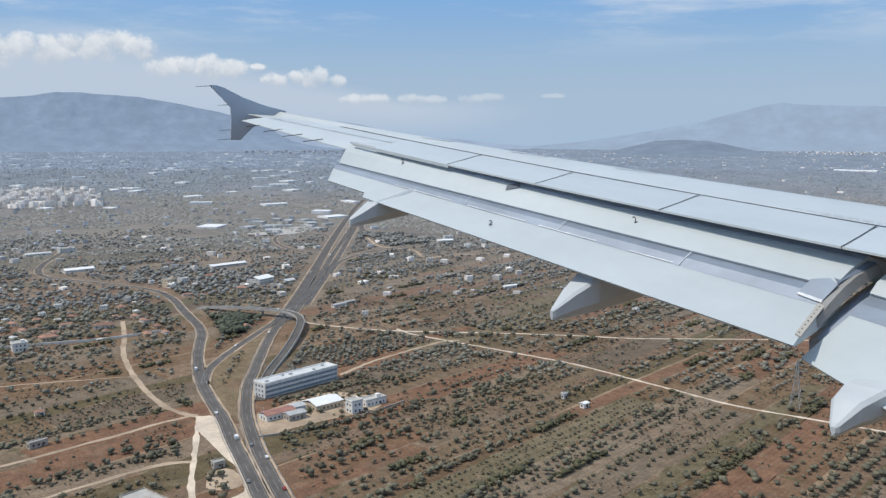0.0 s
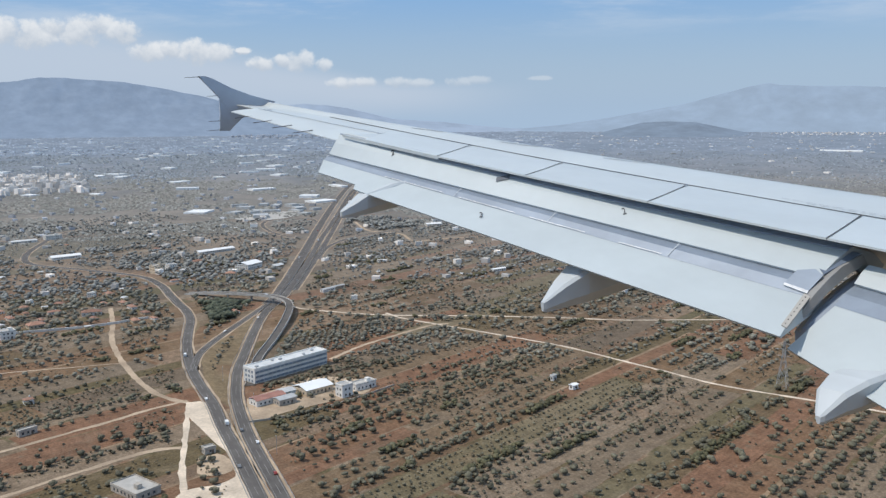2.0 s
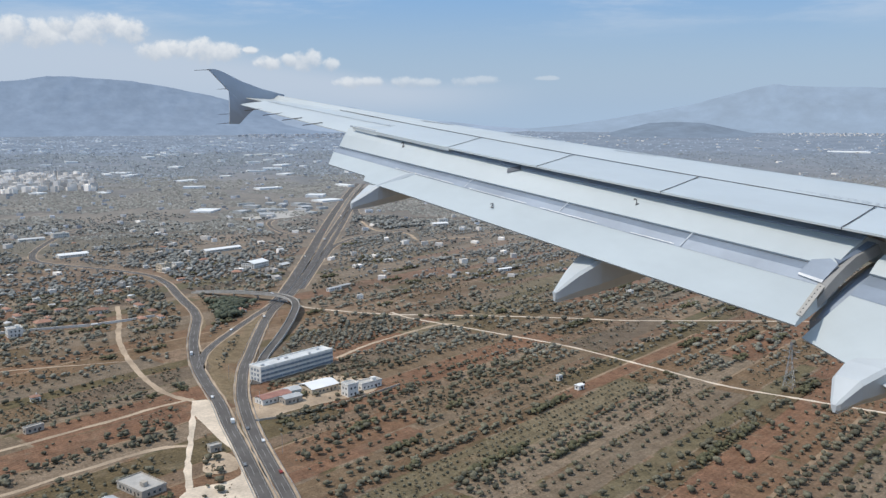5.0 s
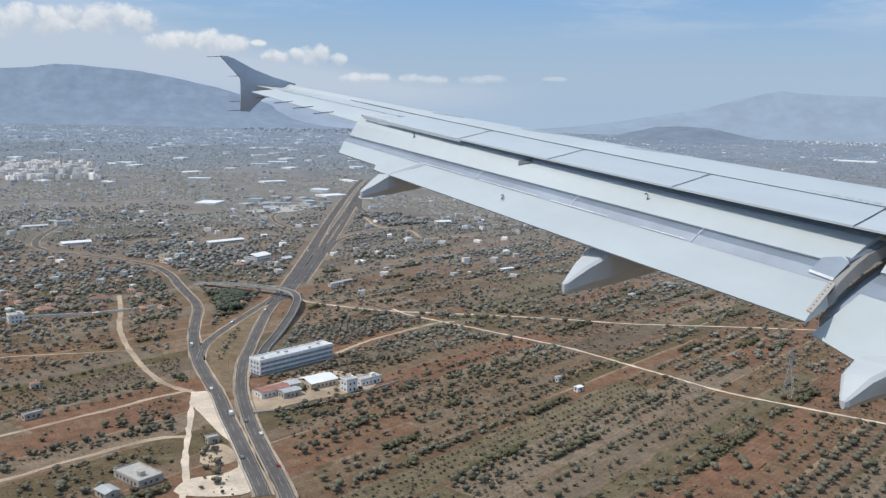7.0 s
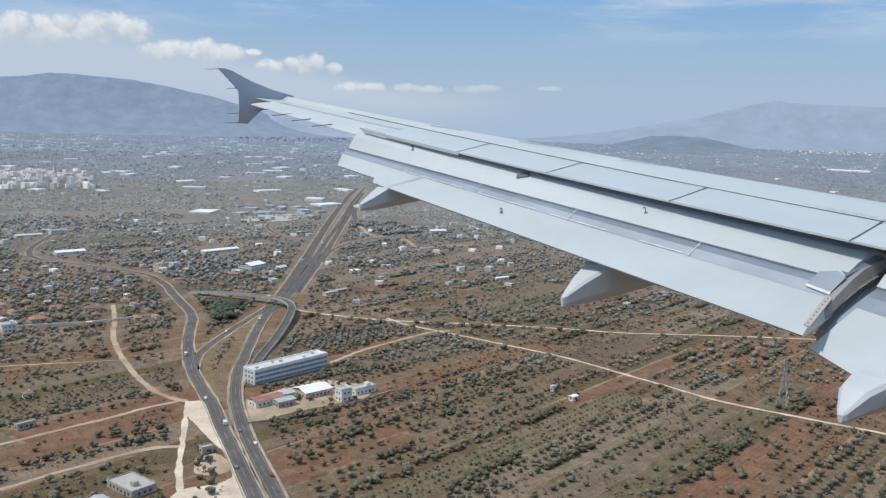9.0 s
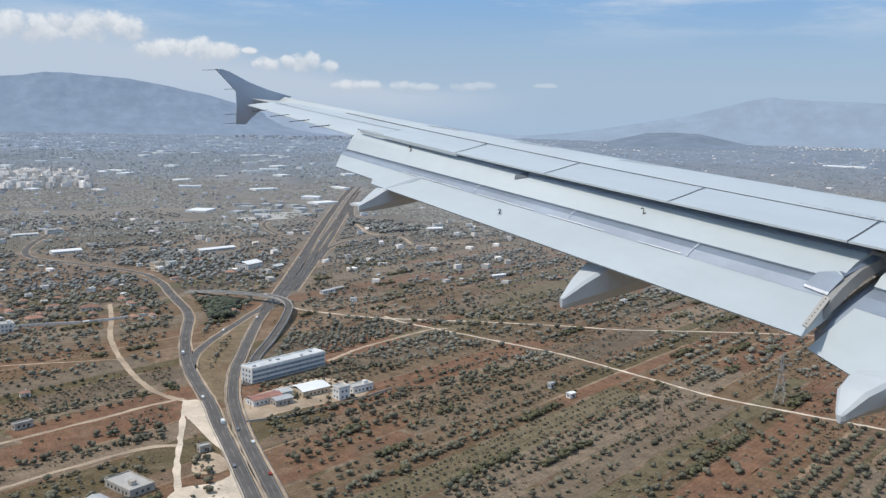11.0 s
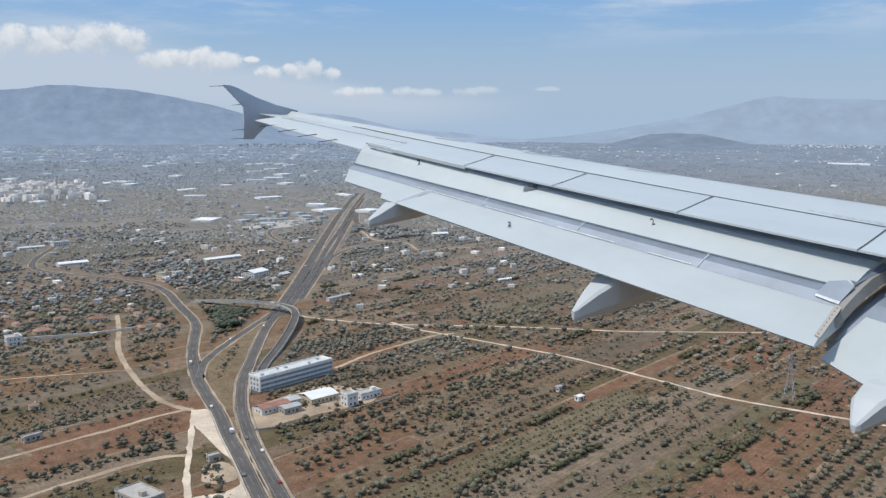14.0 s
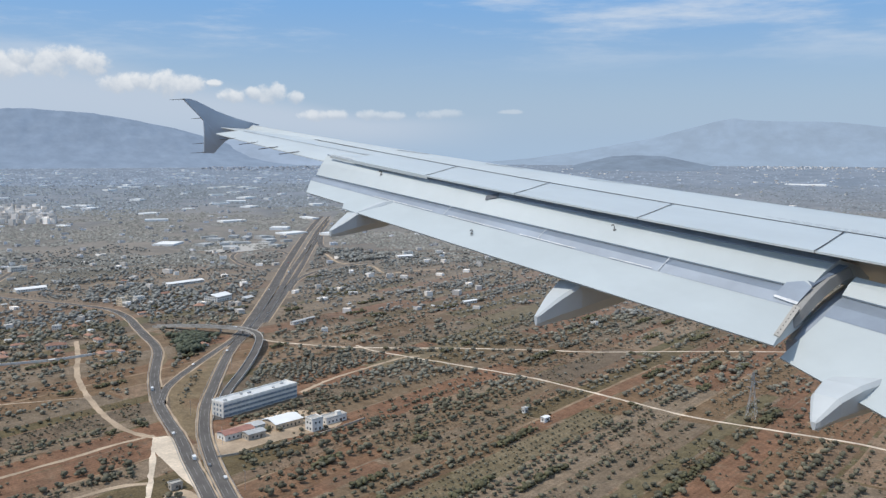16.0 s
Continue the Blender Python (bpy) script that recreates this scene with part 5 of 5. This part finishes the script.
for x in (-400, -480, -530, -580, -640, -700, -770, -850, -930, -1020):
    copy_thing(lp, on_road("main", x, 8.4 if x % 20 else -8.4))

# ---- trees ----
ICO = bmesh.new()
bmesh.ops.create_icosphere(ICO, subdivisions=2, radius=1.0)
ICO.verts.ensure_lookup_table()
ICO2 = (np.array([v.co[:] for v in ICO.verts]), np.array([[v.index for v in f.verts] for f in ICO.faces]))
ICO.free()
ICO = bmesh.new()
bmesh.ops.create_icosphere(ICO, subdivisions=1, radius=1.0)
ICO1 = (np.array([v.co[:] for v in ICO.verts]), np.array([[v.index for v in f.verts] for f in ICO.faces]))
ICO.free()
nr = np.random.RandomState(4)


def lump(base, size, centre, rough):
    v, f = base
    k = 1 + nr.uniform(-rough, rough, (len(v), 1))
    return v * k * np.array(size) + np.array(centre), f


def crown(lumps, base, rough, spread, lump_r):
    """Clumps of foliage about 1 m radius overall, uneven, with gaps."""
    vs, fs, n = [], [], 0
    for i in range(lumps):
        a, rr = nr.uniform(0, math.tau), spread * math.sqrt(nr.uniform(0.05, 1))
        z = nr.uniform(-0.25, 0.45) * (1 - 0.5 * rr / max(spread, 0.01))
        s = lump_r * nr.uniform(0.7, 1.25)
        v, f = lump(base, (s, s, s * 0.8), (rr * math.cos(a), rr * math.sin(a), z), rough)
        vs.append(v)
        fs.append(f + n)
        n += len(v)
    return np.vstack(vs), np.vstack(fs)


def leafy(vs, fs, count):
    """Adds loose leaf sprays on the outside of a crown."""
    vv, ff = [vs], [fs]
    n = len(vs)
    pick = nr.randint(0, len(vs), count)
    for i in pick:
        c = vs[i] * nr.uniform(0.98, 1.14)
        a, b = nr.normal(0, 0.11, 3), nr.normal(0, 0.11, 3)
        vv.append(np.array([c - a, c + b, c + a]))
        ff.append(np.array([[n, n + 1, n + 2]]))
        n += 3
    return np.vstack(vv), np.vstack(ff)


def tree_proto(i, x, y):
    e = thing("olive_tree", pose(x, y, 0), "grey-green olive tree standing on dry soil", "tree", "grove trees")
    bm = bmesh.new()
    h = 1.5
    ring = lambda z, r, ox=0, oy=0: [V((ox + r * math.cos(k * math.tau / 7), oy + r * math.sin(k * math.tau / 7), z)) for k in range(7)]
    part("trunk", loft([ring(-0.2, 0.34), ring(0.5, 0.24, 0.05), ring(1.1, 0.2, 0.1, 0.05), ring(1.7, 0.15, 0.05, 0.1)]), M["bark"], e)
    for k in range(4):
        a = k * math.tau / 4 + i
        p0, p1 = V((0.05, 0.1, 1.5)), V((1.1 * math.cos(a), 1.1 * math.sin(a), 2.7))
        part("limb", loft([[p0 + V((0.09, 0, 0)), p0 + V((-0.05, 0.08, 0)), p0 + V((-0.05, -0.08, 0))], [p1 + V((0.04, 0, 0)), p1 + V((-0.02, 0.03, 0)), p1 + V((-0.02, -0.03, 0))]]), M["bark"], e)
    v, f = crown(11, ICO1, 0.24, 0.58, 0.46)
    v, f = leafy(v, f, 260)
    v = v * np.array((2.7, 2.7, 2.1)) + np.array((0, 0, 3.1))
    part_ob = obj("crown", v, f, M["leaf"], e)
    return e


protos = []
tree_xy, tree_size = [], []
tr = random.Random(21)


def try_tree(x, y, s):
    if x > -150 or not seen_side(x, y) or near_road(x, y, 1.2 + s) or blocked(x, y):
        return
    tree_xy.append((x, y))
    tree_size.append(s)


for u, v, wu, wv, kind, sp, q in parcels:
    c = to_world(u + wu / 2, v + wv / 2)
    dist = c.length
    if dist > 1500:
        continue
    if kind in ("rows", "vines"):
        sp2 = (sp if kind == "rows" else sp * 0.62) * (1.0 if dist < 650 else 1.22)
        size = (1.75 + 0.85 * q) if kind == "rows" else 1.0
        su, sv = sp2 * 0.92, sp2 * 1.12
        for i in range(int(wu / su)):
            for j in range(int(wv / sv)):
                if tr.random() < (0.12 if q > 0.35 else 0.36):
                    continue
                p = to_world(u + (i + 0.5) * su + tr.gauss(0, 0.5), v + (j + 0.5) * sv + tr.gauss(0, 0.3))
                try_tree(p.x, p.y, size * tr.choice((0.5, 0.75, 0.9, 1.0, 1.1, 1.2)))
    else:
        dens = {"sparse": 1 / 80, "bare": 1 / 400, "wood": 1 / 36}[kind]
        for i in range(int(wu * wv * dens)):
            p = to_world(u + tr.uniform(0, wu), v + tr.uniform(0, wv))
            try_tree(p.x, p.y, (2.5 if kind == "wood" else 2.0) * tr.uniform(0.4, 1.4))
    if kind == "sparse" and q > 0.5:
        for i in range(int(wu / 3.4)):
            p = to_world(u + i * 3.4, v + wv * 0.5 + tr.gauss(0, 1.6))
            if noise.noise(Vector((i * 0.12, v * 0.1, 4))) > -0.1:
                try_tree(p.x, p.y, tr.uniform(1.3, 2.7))
    # hedge along some borders
    if q > 0.55:
        for i in range(int(wu / 6)):
            if tr.random() < 0.5:
                p = to_world(u + i * 6 + tr.gauss(0, 1.5), v + tr.gauss(0, 1.0))
                try_tree(p.x, p.y, tr.uniform(1.2, 3.0))
# gardens and thickets over the middle distance
for i in range(4200):
    a, d = radians(tr.uniform(20, 97)), tr.uniform(640, 1480)
    x, y = -math.sin(a) * d, math.cos(a) * d
    if noise.noise(Vector((x * 0.011, y * 0.011, 9))) > -0.12:
        try_tree(x, y, tr.uniform(1.4, 3.4))
# belt along the far road
for i in range(420):
    k = tr.random()
    try_tree(-1395 + 260 * k + tr.gauss(0, 16), 640 + 20 * k + tr.gauss(0, 22), tr.uniform(2.5, 4.5))
for i in range(300):
    try_tree(tr.gauss(-1000, 70), tr.gauss(300, 45), tr.uniform(2.4, 4.0))

# gardens of the village and along the old road
for i in range(420):
    try_tree(tr.uniform(-960, -745), tr.uniform(10, 200), tr.uniform(1.6, 3.4))
for i in range(520):
    try_tree(tr.uniform(-1120, -800), tr.uniform(-20, 330), tr.uniform(1.6, 3.6))
# narrow tree strips between the factory and the track
for v in range(-445, -215, 38):
    for w in (0.0,):
        for i in range(120):
            u = 60 + 4.4 * i
            if noise.noise(Vector((u * 0.013, v * 0.21, 6))) > -0.05 and tr.random() < 0.8:
                p = to_world(u + tr.gauss(0, 0.7), v + w + tr.gauss(0, 0.5))
                try_tree(p.x, p.y, tr.uniform(0.9, 2.0))
# rows along the factory yard and the highway, the grove behind the factory
for i in range(46):
    k = i / 45
    try_tree(-450 - 14 * k * k + tr.gauss(0, 1.2), 150 + 125 * k + tr.gauss(0, 1.0), tr.uniform(1.2, 2.4))
    try_tree(-512 + tr.gauss(0, 1.5) - 10 * k, 185 + 95 * k, tr.uniform(1.2, 2.2))
for i in range(90):
    k = tr.random()
    try_tree(-548 - 120 * k + tr.gauss(0, 2.5), 214 + 62 * k + tr.gauss(0, 2.5), tr.uniform(1.4, 2.8))
for i in range(11):
    for j in range(22):
        try_tree(-562 - 6.4 * i + tr.gauss(0, 0.6), 268 + 6.0 * j - 2.2 * i + tr.gauss(0, 0.6), tr.uniform(1.5, 2.5))

# dense dark hedgerows along the parcels
grove_xy, grove_size = tree_xy, tree_size
tree_xy, tree_size = [], []
v = -900.0
while v < -150:
    for i in range(330):
        u = -180 + 3.0 * i
        if noise.noise(Vector((u * 0.016 + v, v * 0.31, 12))) > 0.30:
            for w in (0.0, 2.6):
                p = to_world(u + tr.gauss(0, 0.7), v + w + tr.gauss(0, 0.6))
                try_tree(p.x, p.y, tr.uniform(1.2, 2.7))
    v += tr.uniform(14, 34)
hedge_xy, hedge_size = tree_xy, tree_size
tree_xy, tree_size = grove_xy, grove_size

order = sorted(range(len(tree_xy)), key=lambda i: math.hypot(*tree_xy[i]))
near, rest = order[:290], order[290:]
for n, i in enumerate(near):
    x, y = tree_xy[i]
    m = pose(x, y, 0, 0, 0, tr.uniform(0, 360))
    if n < 5:
        protos.append(tree_proto(n, x, y))
        ob = protos[-1]
    else:
        ob = copy_thing(protos[n % 5], m)
    ob.scale = (tree_size[i] / 2.7,) * 2 + (tree_size[i] / 2.7 * tr.uniform(0.85, 1.1),)
shapes = [crown(5, ICO1, 0.24, 0.46, 0.58) for k in range(12)]
coarse = [crown(3, ICO1, 0.26, 0.42, 0.68) for k in range(8)]


def forest(name, idx, shp, mat, label):
    vs, fs, n = [], [], 0
    for i in idx:
        v, f = shp[tr.randrange(len(shp))]
        a, s = tr.uniform(0, math.tau), tree_size[i]
        rot = np.array(((math.cos(a), -math.sin(a), 0), (math.sin(a), math.cos(a), 0), (0, 0, 1)))
        w = v @ rot.T * np.array((s, s, s * tr.uniform(0.75, 1.05)))
        x, y = tree_xy[i]
        vs.append(w + np.array((x, y, s * 0.78 + terrain(x, y))))
        fs.append(f + n)
        n += len(v)
    if not vs:
        return None
    v, f = np.vstack(vs), np.vstack(fs)
    me = bpy.data.meshes.new(name)
    me.vertices.add(len(v))
    me.vertices.foreach_set("co", v.astype(np.float32).ravel())
    me.loops.add(f.size)
    me.loops.foreach_set("vertex_index", f.astype(np.int32).ravel())
    me.polygons.add(len(f))
    me.polygons.foreach_set("loop_start", np.arange(0, f.size, 3, dtype=np.int32))
    me.update(calc_edges=True)
    me.materials.append(mat)
    return tagged(new(name, me), label, "trees", kind="stuff")


# the further groves take the leaf colours with haze in them
mid = [i for i in rest if math.hypot(*tree_xy[i]) < 600]
more = [i for i in rest if 600 <= math.hypot(*tree_xy[i]) < 900]
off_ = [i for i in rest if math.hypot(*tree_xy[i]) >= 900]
forest("grove", mid, shapes, M["leaf_stuff"], "rows of grey-green olive trees on the farmland")
forest("grove", more, shapes, M["leaf_mid_hazed"], "olive groves and orchards beyond the nearest fields")
forest("grove", off_, coarse, M["leaf_far_hazed"], "groves and hedges further over the plain")
# dark pine wood inside the junction
tree_xy, tree_size = [], []
for i in range(260):
    k = tr.random()
    try_tree(-712 - 62 * k + tr.gauss(0, 7), 228 + 28 * k + tr.gauss(0, 8), tr.uniform(2.4, 4.6))
forest("pine_wood", list(range(len(tree_xy))), shapes, M["leaf_dark"], "dark green pine wood inside the road junction")
tree_xy, tree_size = hedge_xy, hedge_size
forest("hedgerow", list(range(len(tree_xy))), shapes, M["leaf_hedge"], "dense dark green hedgerows along the parcels")
# low scrub and weeds between the trees
tree_xy, tree_size = [], []
for i in range(26000):
    a, d = radians(tr.uniform(18, 99)), 300 + 620 * tr.random() ** 0.7
    x, y = -math.sin(a) * d, math.cos(a) * d
    if noise.noise(Vector((x * 0.02, y * 0.02, 3))) > 0.0:
        try_tree(x, y, tr.uniform(0.35, 1.0))
M["scrub"] = surface("dry_scrub", (0.165, 0.140, 0.098), 0.9, grain=0.3, grain_scale=1.0, per_island=0.4, spec=0.1)
forest("scrub", list(range(len(tree_xy))), [crown(1, ICO1, 0.35, 0.1, 0.9) for k in range(5)], M["scrub"], "dry brown scrub and weeds on the fields")
# far woods and gardens as low clumps, with haze put into the leaf colours
fr = random.Random(8)
low = []
for i in range(8):
    turn = [k * math.tau / 6 + fr.uniform(-0.3, 0.3) for k in range(6)]
    dome = [(math.cos(a) * fr.uniform(0.8, 1.5), math.sin(a) * fr.uniform(0.8, 1.5), -0.75) for a in turn] + [(fr.uniform(-0.3, 0.3), fr.uniform(-0.3, 0.3), 0.25)]
    low.append((np.array(dome), np.array([(k, (k + 1) % 6, 6) for k in range(6)])))
for count, d0, d1, mat, label in ((70000, 1300, 2600, M["leaf_far_hazed"], "far gardens and groves on the plain"), (50000, 2400, 4400, M["leaf_plain_hazed"], "woods and gardens on the plain, haze in their leaf colour"), (30000, 4200, 9800, M["leaf_distant_hazed"], "distant woods at the foot of the mountains, haze in their leaf colour")):
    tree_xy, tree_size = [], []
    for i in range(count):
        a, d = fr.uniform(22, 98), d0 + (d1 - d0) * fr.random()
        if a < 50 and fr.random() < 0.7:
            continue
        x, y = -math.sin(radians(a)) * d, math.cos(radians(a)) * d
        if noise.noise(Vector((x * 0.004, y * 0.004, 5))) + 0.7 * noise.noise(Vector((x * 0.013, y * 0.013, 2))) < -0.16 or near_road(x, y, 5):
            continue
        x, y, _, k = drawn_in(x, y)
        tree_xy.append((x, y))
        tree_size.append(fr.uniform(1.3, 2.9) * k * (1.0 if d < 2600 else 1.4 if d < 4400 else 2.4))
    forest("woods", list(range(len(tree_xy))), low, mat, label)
